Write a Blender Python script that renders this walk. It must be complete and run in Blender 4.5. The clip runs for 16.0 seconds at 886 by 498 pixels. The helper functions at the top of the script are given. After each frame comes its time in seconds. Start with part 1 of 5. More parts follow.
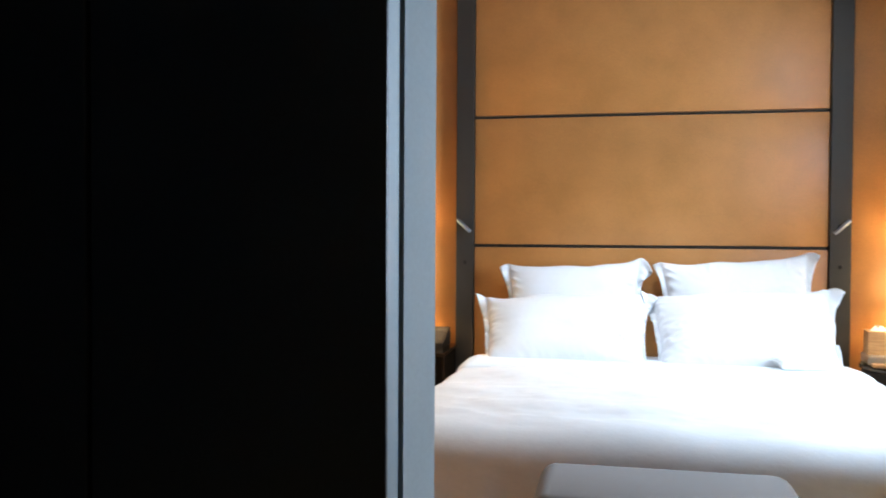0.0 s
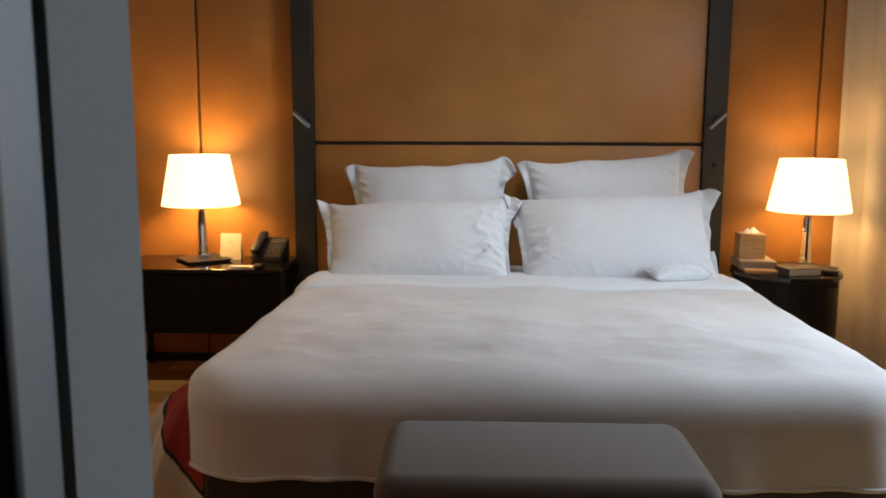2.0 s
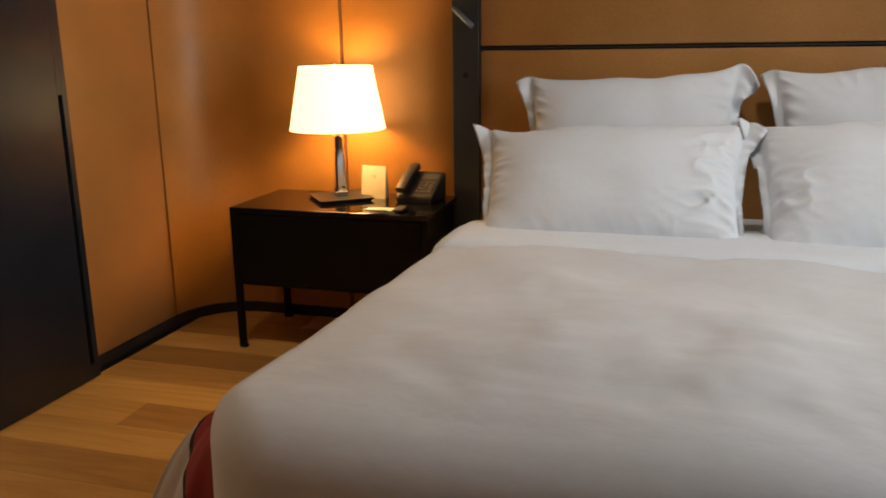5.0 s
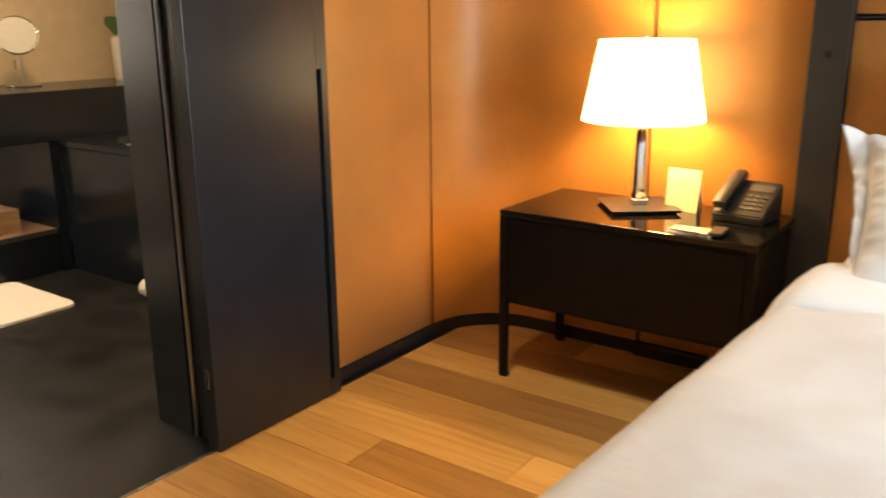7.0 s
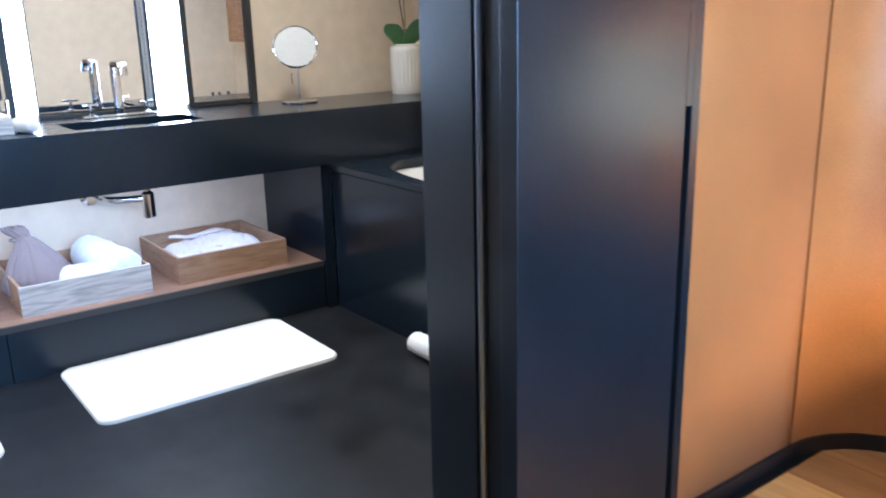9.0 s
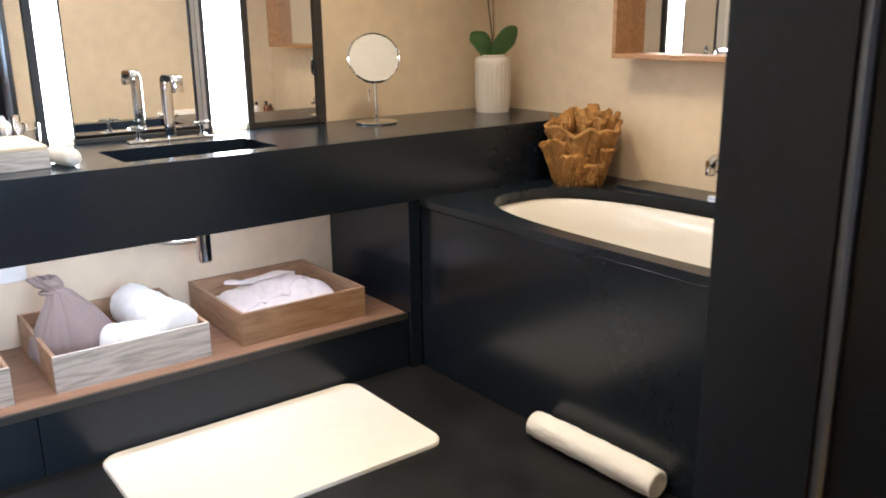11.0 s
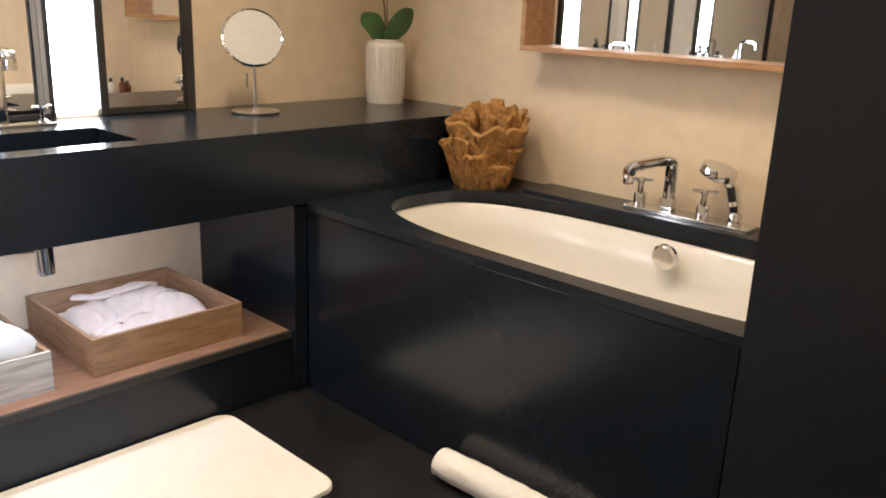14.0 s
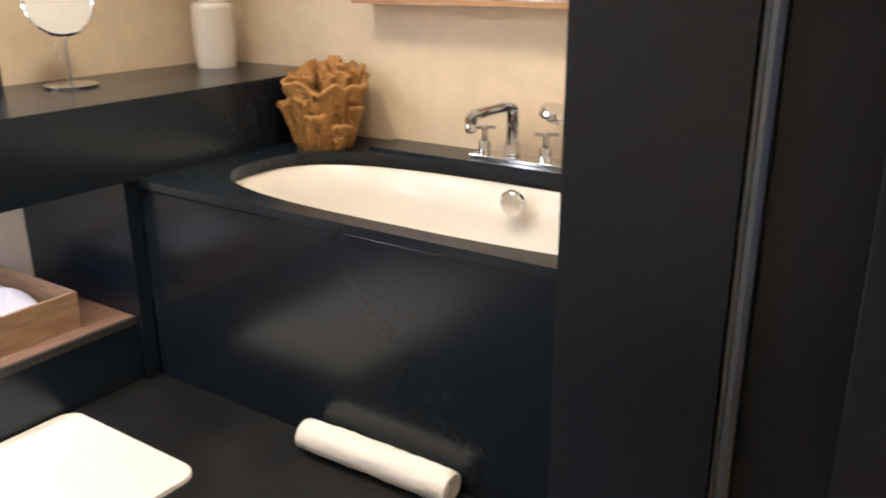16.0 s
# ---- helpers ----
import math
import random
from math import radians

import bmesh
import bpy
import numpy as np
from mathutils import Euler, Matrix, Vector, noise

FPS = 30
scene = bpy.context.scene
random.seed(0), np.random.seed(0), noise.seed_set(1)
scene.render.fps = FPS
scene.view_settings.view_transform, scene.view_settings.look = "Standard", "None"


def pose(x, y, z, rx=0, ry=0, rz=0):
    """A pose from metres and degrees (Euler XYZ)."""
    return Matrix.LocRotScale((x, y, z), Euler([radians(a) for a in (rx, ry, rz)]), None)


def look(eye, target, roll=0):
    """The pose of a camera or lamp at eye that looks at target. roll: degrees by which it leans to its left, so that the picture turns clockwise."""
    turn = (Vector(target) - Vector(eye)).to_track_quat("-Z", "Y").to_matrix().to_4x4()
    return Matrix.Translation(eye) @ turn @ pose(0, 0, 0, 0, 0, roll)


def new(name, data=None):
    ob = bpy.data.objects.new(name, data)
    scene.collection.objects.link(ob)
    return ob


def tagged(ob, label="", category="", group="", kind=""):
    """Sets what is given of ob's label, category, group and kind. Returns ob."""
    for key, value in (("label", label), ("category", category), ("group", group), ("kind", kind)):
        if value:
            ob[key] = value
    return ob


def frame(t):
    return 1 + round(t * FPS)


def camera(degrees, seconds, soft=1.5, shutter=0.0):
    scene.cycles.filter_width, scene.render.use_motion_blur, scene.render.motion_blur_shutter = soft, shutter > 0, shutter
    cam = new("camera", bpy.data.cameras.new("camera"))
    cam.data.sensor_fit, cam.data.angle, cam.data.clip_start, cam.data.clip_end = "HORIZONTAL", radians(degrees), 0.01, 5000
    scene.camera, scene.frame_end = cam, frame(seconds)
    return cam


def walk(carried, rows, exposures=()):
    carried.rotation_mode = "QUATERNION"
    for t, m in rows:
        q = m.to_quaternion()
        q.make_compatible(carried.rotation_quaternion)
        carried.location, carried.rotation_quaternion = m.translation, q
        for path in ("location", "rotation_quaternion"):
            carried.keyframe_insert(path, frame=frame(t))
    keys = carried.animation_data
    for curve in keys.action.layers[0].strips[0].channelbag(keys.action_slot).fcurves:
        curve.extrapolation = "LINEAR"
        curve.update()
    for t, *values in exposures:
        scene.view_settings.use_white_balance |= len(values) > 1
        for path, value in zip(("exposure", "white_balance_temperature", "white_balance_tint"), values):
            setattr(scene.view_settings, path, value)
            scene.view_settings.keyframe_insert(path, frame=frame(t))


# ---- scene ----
cam = camera(56.0, 16.0, soft=1.8, shutter=0.4)
PATH = [
    (0, (0.242, 0.444, 1.298), (-0.155, 2.403, 1.256), 0.3),
    (0.5, (0.19, 0.529, 1.304), (-0.043, 2.513, 1.209), 0.2),
    (1, (0.198, 0.697, 1.308), (0.049, 2.683, 1.127), 0.6),
    (1.5, (0.235, 0.887, 1.318), (0.126, 2.87, 1.087), 1.0),
    (2, (0.228, 1.084, 1.317), (0.168, 3.061, 1.019), 0.2),
    (2.5, (0.195, 1.273, 1.313), (0.179, 3.245, 0.98), -0.5),
    (3, (0.238, 1.45, 1.286), (0.167, 3.417, 0.931), 0.2),
    (3.5, (0.269, 1.618, 1.276), (0.048, 3.57, 0.897), 0.5),
    (3.7, (0.269, 1.692, 1.279), (0.005, 3.632, 0.87), 0.0),
    (5.8, (0.207, 2.428, 1.212), (-0.541, 4.213, 0.711), -1.6),
    (6, (0.137, 2.495, 1.213), (-0.656, 4.259, 0.703), -2.2),
    (6.5, (0.015, 2.63, 1.215), (-0.903, 4.32, 0.669), -3.1),
    (7, (-0.079, 2.771, 1.217), (-1.216, 4.328, 0.686), -0.5),
    (7.5, (-0.225, 2.905, 1.226), (-1.441, 4.402, 0.694), -1.1),
    (8, (-0.432, 3.011, 1.24), (-1.687, 4.476, 0.712), -1.6),
    (8.5, (-0.609, 3.091, 1.231), (-1.969, 4.448, 0.674), -1.1),
    (9, (-0.811, 3.164, 1.259), (-2.353, 4.323, 0.731), -1.4),
    (9.5, (-1.03, 3.189, 1.266), (-2.589, 4.334, 0.756), -1.4),
    (10, (-1.244, 3.207, 1.28), (-2.807, 4.349, 0.778), -2.0),
    (10.2, (-1.299, 3.193, 1.283), (-2.862, 4.331, 0.772), -1.6),
    (12.3, (-1.862, 3.307, 1.301), (-3.33, 4.553, 0.761), 0.5),
    (12.5, (-1.862, 3.325, 1.3), (-3.31, 4.595, 0.758), 0.8),
    (13, (-1.896, 3.346, 1.3), (-3.271, 4.689, 0.75), 1.9),
    (13.5, (-1.904, 3.358, 1.298), (-3.237, 4.739, 0.74), 2.4),
    (14, (-1.898, 3.367, 1.299), (-3.215, 4.761, 0.732), 2.3),
    (14.5, (-1.903, 3.378, 1.29), (-3.201, 4.787, 0.717), 2.0),
    (15, (-1.897, 3.392, 1.296), (-3.162, 4.821, 0.697), 1.4),
    (15.5, (-1.879, 3.411, 1.29), (-3.09, 4.877, 0.67), 0.5),
    (16, (-1.875, 3.457, 1.278), (-2.94, 5.02, 0.627), -0.3),
]
EXPOSURES = [(0, 0.72, 6300, 11), (0.5, 0.24, 6600, 12), (1, -0.10, 6900, 13), (1.5, -0.52, 7150, 15), (3.5, -0.84, 8150, 18), (6, -0.36, 8450, 17), (6.5, 0.06, 8800, 17), (7, 0.52, 8000, 13),
             (7.5, 0.76, 6800, 11), (8, 0.95, 5400, 9), (8.5, 1.06, 4650, 8), (9, 1.06, 4400, 8), (9.5, 1.0, 4800, 9), (10, 0.96, 5150, 10), (12.5, 0.70, 6000, 11), (14.5, 0.76, 5750, 12), (16, 1.10, 5500, 11)]
walk(cam, [(t, look(eye, target, roll)) for t, eye, target, roll in PATH], EXPOSURES)

# ---- world and large lights ----
world = bpy.data.worlds.new("world")
scene.world = world
world.use_nodes = True
sky = world.node_tree.nodes.new("ShaderNodeTexSky")
sky.sky_type, sky.sun_disc = "NISHITA", False
sky.sun_elevation, sky.sun_rotation = radians(38), radians(100)
world.node_tree.links.new(sky.outputs[0], world.node_tree.nodes["Background"].inputs[0])
world.node_tree.nodes["Background"].inputs[1].default_value = 0.05


def lamp(name, kind, power, colour, m, size=0.1, size_y=None, angle=None):
    data = bpy.data.lights.new(name, kind)
    data.energy, data.color = power, colour
    if kind == "AREA":
        data.shape, data.size, data.size_y = "RECTANGLE", size, size_y or size
    elif kind == "SPOT":
        data.spot_size, data.spot_blend, data.shadow_soft_size = radians(angle), 0.9, size
    else:
        data.shadow_soft_size = size
    ob = new(name, data)
    ob.matrix_world = m
    return ob


# daylight in the bedroom window, bedside bulbs, bathroom downlights
WINDOW_Y, WINDOW_Z = (3.30, 4.25), (0.15, 2.60)
lamp("window_daylight", "AREA", 122, (0.60, 0.80, 1.0), look((2.70, 3.78, 1.66), (-1.9, 3.50, 0.95)), 0.9, 1.8)
lamp("bed_downlight", "SPOT", 82, (0.78, 0.90, 1.0), look((0.50, 4.35, 2.83), (0.42, 4.78, 0.6)), 0.03, angle=72)
for bx, by, power in ((-1.161, 5.36, 13.5), (1.93, 5.28, 6.2)):
    lamp("bedside_bulb", "POINT", power, (1.0, 0.58, 0.20), pose(bx, by, 1.02), 0.04)
for dx, dy, power in ((-3.85, 4.55, 30), (-3.0, 4.75, 24), (-3.3, 3.1, 20)):
    lamp("bathroom_downlight", "SPOT", power * 3.0, (1.0, 0.77, 0.49), look((dx, dy, 2.595), (dx, dy, 0)), 0.16, angle=118)

lamp("passage_downlight", "SPOT", 54, (1.0, 0.83, 0.56), look((-1.25, 4.05, 2.83), (-1.38, 4.15, 0)), 0.04, angle=86)

# warm light line tucked behind the vanity front, over the open shelf
lamp("counter_light_line", "AREA", 6.8, (0.98, 0.93, 0.97), look((-4.13, 3.38, 0.655), (-4.42, 3.38, 0.0)), 2.6, 0.03)


# ---- materials ----
def material(name, colour, rough=0.5, metal=0.0, vary=0.12, scale=6.0, fine=60.0, bump=0.1, depth=0.002, stretch=(1, 1, 1), coat=0.0,
             sheen=0.0, random=0.0, world_space=False, spec=0.5, rough_vary=0.1):
    """A surface with coarse and fine colour variation, relief and uneven gloss."""
    m = bpy.data.materials.new(name)
    m.use_nodes = True
    nt = m.node_tree
    bsdf = nt.nodes["Principled BSDF"]
    node, link = nt.nodes.new, nt.links.new
    co = node("ShaderNodeTexCoord")
    mp = node("ShaderNodeMapping")
    mp.inputs["Scale"].default_value = stretch
    link(co.outputs["Object"], mp.inputs["Vector"])
    coarse, small = node("ShaderNodeTexNoise"), node("ShaderNodeTexNoise")
    coarse.inputs["Scale"].default_value, small.inputs["Scale"].default_value = scale, fine
    coarse.inputs["Detail"].default_value, small.inputs["Detail"].default_value = 4, 3
    link(mp.outputs[0], coarse.inputs["Vector"]), link(mp.outputs[0], small.inputs["Vector"])
    add = node("ShaderNodeMath")
    add.operation = "ADD"
    link(coarse.outputs["Fac"], add.inputs[0]), link(small.outputs["Fac"], add.inputs[1])
    value = node("ShaderNodeMapRange")
    value.inputs["From Min"].default_value, value.inputs["From Max"].default_value = 0.6, 1.4
    value.inputs["To Min"].default_value, value.inputs["To Max"].default_value = 1 - vary, 1 + vary
    link(add.outputs[0], value.inputs["Value"])
    hsv = node("ShaderNodeHueSaturation")
    hsv.inputs["Color"].default_value = (*colour, 1)
    if random:
        info, spread, times = node("ShaderNodeObjectInfo"), node("ShaderNodeMapRange"), node("ShaderNodeMath")
        spread.inputs["To Min"].default_value, spread.inputs["To Max"].default_value = 1 - random, 1 + random
        times.operation = "MULTIPLY"
        link(info.outputs["Random"], spread.inputs["Value"])
        link(spread.outputs[0], times.inputs[0]), link(value.outputs[0], times.inputs[1])
        link(times.outputs[0], hsv.inputs["Value"])
    else:
        link(value.outputs[0], hsv.inputs["Value"])
    link(hsv.outputs[0], bsdf.inputs["Base Color"])
    gloss = node("ShaderNodeMapRange")
    gloss.inputs["From Min"].default_value, gloss.inputs["From Max"].default_value = 0.3, 0.7
    gloss.inputs["To Min"].default_value, gloss.inputs["To Max"].default_value = max(rough * (1 - rough_vary), 0.01), min(rough * (1 + rough_vary), 1)
    link(coarse.outputs["Fac"], gloss.inputs["Value"])
    link(gloss.outputs[0], bsdf.inputs["Roughness"])
    bsdf.inputs["Metallic"].default_value = metal
    bsdf.inputs["Specular IOR Level"].default_value = spec
    bsdf.inputs["Coat Weight"].default_value = coat
    bsdf.inputs["Coat Roughness"].default_value = 0.08
    bsdf.inputs["Sheen Weight"].default_value = sheen
    if bump:
        b = node("ShaderNodeBump")
        b.inputs["Strength"].default_value, b.inputs["Distance"].default_value = bump, depth
        link(small.outputs["Fac"], b.inputs["Height"])
        link(b.outputs[0], bsdf.inputs["Normal"])
    return m


def wood(name, dark, light, rough=0.45, along="x", scale=1.0, random=0.0, coat=0.0, rings=9.0, lines=0.45):
    """Straight-grained wood with rays of darker grain along one axis."""
    m = bpy.data.materials.new(name)
    m.use_nodes = True
    nt = m.node_tree
    bsdf, node, link = nt.nodes["Principled BSDF"], nt.nodes.new, nt.links.new
    co, mp, info, shift = node("ShaderNodeTexCoord"), node("ShaderNodeMapping"), node("ShaderNodeObjectInfo"), node("ShaderNodeVectorMath")
    mul = node("ShaderNodeMath")
    mul.operation, mul.inputs[1].default_value = "MULTIPLY", 37.0
    link(info.outputs["Random"], mul.inputs[0])
    link(co.outputs["Object"], shift.inputs[0]), link(mul.outputs[0], shift.inputs[1])
    k = [9.0 * scale] * 3
    k["xyz".index(along)] = 0.9 * scale
    mp.inputs["Scale"].default_value = k
    link(shift.outputs[0], mp.inputs["Vector"])
    warp, fine = node("ShaderNodeTexNoise"), node("ShaderNodeTexNoise")
    warp.inputs["Scale"].default_value, warp.inputs["Detail"].default_value, warp.inputs["Distortion"].default_value = 1.3, 5, 1.4
    fine.inputs["Scale"].default_value, fine.inputs["Detail"].default_value = 14, 4
    link(mp.outputs[0], warp.inputs["Vector"]), link(mp.outputs[0], fine.inputs["Vector"])
    bands = node("ShaderNodeMath")
    bands.operation, bands.inputs[1].default_value = "MULTIPLY", rings
    link(warp.outputs["Fac"], bands.inputs[0])
    wave = node("ShaderNodeMath")
    wave.operation = "PINGPONG"
    wave.inputs[1].default_value = 1.0
    link(bands.outputs[0], wave.inputs[0])
    mix = node("ShaderNodeMath")
    mix.operation = "MULTIPLY_ADD"
    mix.inputs[1].default_value = lines
    link(wave.outputs[0], mix.inputs[0]), link(fine.outputs["Fac"], mix.inputs[2])
    ramp = node("ShaderNodeValToRGB")
    ramp.color_ramp.elements[0].position, ramp.color_ramp.elements[1].position = 0.35, 0.95
    ramp.color_ramp.elements[0].color, ramp.color_ramp.elements[1].color = (*dark, 1), (*light, 1)
    link(mix.outputs[0], ramp.inputs["Fac"])
    hsv, spread = node("ShaderNodeHueSaturation"), node("ShaderNodeMapRange")
    spread.inputs["To Min"].default_value, spread.inputs["To Max"].default_value = 1 - random, 1 + random
    link(info.outputs["Random"], spread.inputs["Value"]), link(spread.outputs[0], hsv.inputs["Value"])
    link(ramp.outputs[0], hsv.inputs["Color"]), link(hsv.outputs[0], bsdf.inputs["Base Color"])
    bsdf.inputs["Roughness"].default_value = rough
    bsdf.inputs["Coat Weight"].default_value = coat
    b = node("ShaderNodeBump")
    b.inputs["Strength"].default_value, b.inputs["Distance"].default_value = 0.15, 0.0015
    link(mix.outputs[0], b.inputs["Height"]), link(b.outputs[0], bsdf.inputs["Normal"])
    return m


def glow(name, colour, strength, base=(0.9, 0.9, 0.9)):
    m = bpy.data.materials.new(name)
    m.use_nodes = True
    bsdf = m.node_tree.nodes["Principled BSDF"]
    bsdf.inputs["Base Color"].default_value = (*base, 1)
    bsdf.inputs["Emission Color"].default_value = (*colour, 1)
    bsdf.inputs["Emission Strength"].default_value = strength
    return m


def glass(name, tint=(1, 1, 1), rough=0.0):
    m = bpy.data.materials.new(name)
    m.use_nodes = True
    bsdf = m.node_tree.nodes["Principled BSDF"]
    bsdf.inputs["Base Color"].default_value = (*tint, 1)
    bsdf.inputs["Transmission Weight"].default_value = 1.0
    bsdf.inputs["Roughness"].default_value = rough
    bsdf.inputs["IOR"].default_value = 1.45
    return m


LEATHER = material("leather_panel", (0.46, 0.200, 0.055), 0.42, vary=0.22, scale=4.0, fine=260, bump=0.25, depth=0.001, rough_vary=0.2, spec=0.45, sheen=0.12)
LACQUER = material("black_lacquer", (0.012, 0.0165, 0.0240), 0.32, spec=0.47, vary=0.3, scale=4, fine=120, bump=0.04, depth=0.0006)
# Base made bluer in place of bedroom daylight mirrored by the vanity front.
STONE = material("black_stone", (0.009, 0.0135, 0.0205), 0.215, vary=0.12, scale=2, fine=40, bump=0, rough_vary=0.06, spec=0.4)
STONE_FLOOR = material("black_stone_floor", (0.0095, 0.0098, 0.0105), 0.42, spec=0.27, vary=0.2, scale=5, fine=110, bump=0.06, depth=0.0006, rough_vary=0.25)
BRONZE = material("dark_bronze", (0.036, 0.034, 0.031), 0.52, 0.2, vary=0.15, scale=5, fine=140, bump=0.05)
# One lacquer in two tones: paled for window light, darkened where less lit.
LIT_TRIM = material("window_lit_lacquer", (0.55, 0.63, 0.67), 0.45, vary=0.06, scale=3, fine=140, bump=0.05)
DIM_EDGE = material("dim_lacquer_edge", (0.16, 0.185, 0.20), 0.45, vary=0.06, scale=3, fine=140, bump=0.05)
BLACK = material("black_gap", (0.006, 0.006, 0.006), 0.8, vary=0.2, bump=0)
PLASTER = material("beige_plaster", (0.71, 0.585, 0.42), 0.75, vary=0.09, scale=2.2, fine=14, bump=0.2, depth=0.003)
# Unseen bedroom ceiling toned down to cut bounce; bathroom one whitened to add it.
LOW_BOUNCE_CEILING = material("low_bounce_ceiling", (0.50, 0.47, 0.42), 0.9, vary=0.04, scale=4, fine=90, bump=0.1)
HIGH_BOUNCE_CEILING = material("high_bounce_ceiling", (0.86, 0.84, 0.80), 0.9, vary=0.03, scale=4, fine=90, bump=0.1)
WHITE_WALL = material("white_paint", (0.78, 0.74, 0.68), 0.85, vary=0.04, scale=4, fine=90, bump=0.1)
OAKS = [wood("light_oak_plank", (0.66, 0.365, 0.112), (0.80, 0.495, 0.182), 0.38, "x", 0.45, random=0.08),
        wood("oak_plank", (0.54, 0.283, 0.084), (0.68, 0.390, 0.135), 0.38, "x", 0.45, random=0.10),
        wood("dark_oak_plank", (0.37, 0.182, 0.057), (0.49, 0.263, 0.090), 0.38, "x", 0.45, random=0.10)]
BOX_WOOD = wood("pale_oak", (0.28, 0.165, 0.090), (0.42, 0.270, 0.160), 0.5, "y", 0.8, rings=14.0)
BOX_WOOD_X = wood("pale_oak_end", (0.28, 0.165, 0.090), (0.42, 0.270, 0.160), 0.5, "x", 0.9, rings=14.0)
TISSUE_WOOD = wood("honey_oak", (0.40, 0.25, 0.115), (0.56, 0.38, 0.20), 0.5, "x", 1.2)
GREY_WOOD = wood("pale_grey_wood", (0.34, 0.31, 0.28), (0.62, 0.58, 0.53), 0.55, "y", 0.75, rings=22.0, lines=0.5)
FRAME_WOOD = wood("frame_oak", (0.30, 0.15, 0.06), (0.46, 0.26, 0.12), 0.45, "x", 1.5)
SHELF_WOOD = wood("shelf_veneer", (0.21, 0.115, 0.068), (0.30, 0.175, 0.108), 0.5, "y", 0.9)
LINEN = material("white_cotton", (0.765, 0.785, 0.815), 0.8, vary=0.02, scale=5, fine=38, bump=0.22, depth=0.006, sheen=0.1)
COVERLET = material("white_coverlet", (0.66, 0.645, 0.645), 0.9, vary=0.045, scale=3, fine=30, bump=0.20, depth=0.007, stretch=(0.7, 1.0, 1.0), sheen=0.2)
TERRY = material("white_terry", (0.82, 0.80, 0.75), 0.95, vary=0.05, scale=30, fine=520, bump=0.6, depth=0.004, sheen=0.3)
ROBE = material("robe_cotton", (0.82, 0.74, 0.69), 0.95, vary=0.06, scale=20, fine=500, bump=0.4, depth=0.003, sheen=0.2)
TAUPE = material("taupe_upholstery", (0.094, 0.070, 0.055), 0.9, vary=0.16, scale=7, fine=350, bump=0.35, depth=0.0014, sheen=0.25)
BAG = material("taupe_bag", (0.23, 0.175, 0.155), 0.9, vary=0.1, scale=9, fine=420, bump=0.25, sheen=0.2)
RED = material("red_wool", (0.30, 0.022, 0.018), 0.95, vary=0.2, scale=18, fine=420, bump=0.4, sheen=0.05)
WOOL_GREY = material("grey_wool", (0.52, 0.48, 0.44), 0.95, vary=0.1, scale=18, fine=420, bump=0.4, sheen=0.3)
WOOL_BLACK = material("black_wool", (0.015, 0.014, 0.015), 0.95, vary=0.2, scale=18, fine=420, bump=0.4)
CURTAIN = material("cream_curtain", (0.66, 0.56, 0.43), 0.9, vary=0.06, scale=6, fine=420, bump=0.25, sheen=0.2)
CHROME = material("chrome", (0.72, 0.72, 0.73), 0.07, 1.0, vary=0.03, bump=0)
STEEL = material("brushed_steel", (0.45, 0.45, 0.46), 0.28, 1.0, vary=0.06, bump=0.03)
ENAMEL = material("white_enamel", (0.73, 0.705, 0.655), 0.12, vary=0.02, bump=0, coat=0.3)
CERAMIC = material("white_ceramic", (0.66, 0.62, 0.55), 0.22, vary=0.07, scale=14, fine=60, stretch=(5, 5, 0.6), bump=0.06, coat=0.4)
LEAF = material("orchid_leaf", (0.05, 0.12, 0.035), 0.38, vary=0.25, scale=9, fine=60, bump=0.15)
STEM = material("orchid_stem", (0.11, 0.075, 0.035), 0.6, vary=0.25, scale=30, bump=0.2)
SPONGE = material("sea_sponge", (0.36, 0.185, 0.052), 0.9, vary=0.35, scale=14, fine=110, bump=0.6, depth=0.005)
DARKWOOD = material("black_stained_wood", (0.0075, 0.0062, 0.0058), 0.36, vary=0.2, scale=5, fine=60, stretch=(1, 6, 6), bump=0.05, depth=0.0005, spec=0.18)
GLOSS_BLACK = material("polished_black", (0.008, 0.0075, 0.0075), 0.10, vary=0.15, scale=4, bump=0)
# The blue is daylight on the jamb strip, put into the steel's colour.
DULL_STEEL = material("daylight_blue_steel", (0.22, 0.27, 0.35), 0.34, 0.85, vary=0.1, bump=0.02)
PLASTIC = material("black_plastic", (0.018, 0.018, 0.02), 0.42, vary=0.15, bump=0.05)
KEYCAP = material("grey_key", (0.07, 0.068, 0.065), 0.5, vary=0.1, bump=0)
PAPER = material("cream_paper", (0.80, 0.70, 0.52), 0.8, vary=0.03, bump=0.05)
INK = material("grey_ink", (0.30, 0.26, 0.2), 0.8, vary=0.1, bump=0)
PALE_BLUE = material("pale_blue_cotton", (0.78, 0.82, 0.84), 0.9, vary=0.08, scale=40, fine=300, bump=0.5, depth=0.004)
SHADE = glow("lamp_shade", (1.0, 0.76, 0.40), 4.0)
LIGHT_PANEL = glow("light_panel", (1.0, 0.95, 0.88), 11.5)
CARDBOARD = material("taupe_card", (0.34, 0.27, 0.21), 0.6, vary=0.06, scale=8, fine=90, bump=0.08)
# Pale, half-metal base stands in for the bright ceiling the disc reflects.
DULL_MIRROR = material("ceiling_pale_mirror", (0.31, 0.298, 0.275), 0.46, 0.30, vary=0.05, scale=14, bump=0)
MIRROR = material("mirror", (0.88, 0.88, 0.87), 0.015, 1.0, vary=0.0, bump=0)
CLEAR = glass("clear_glass")
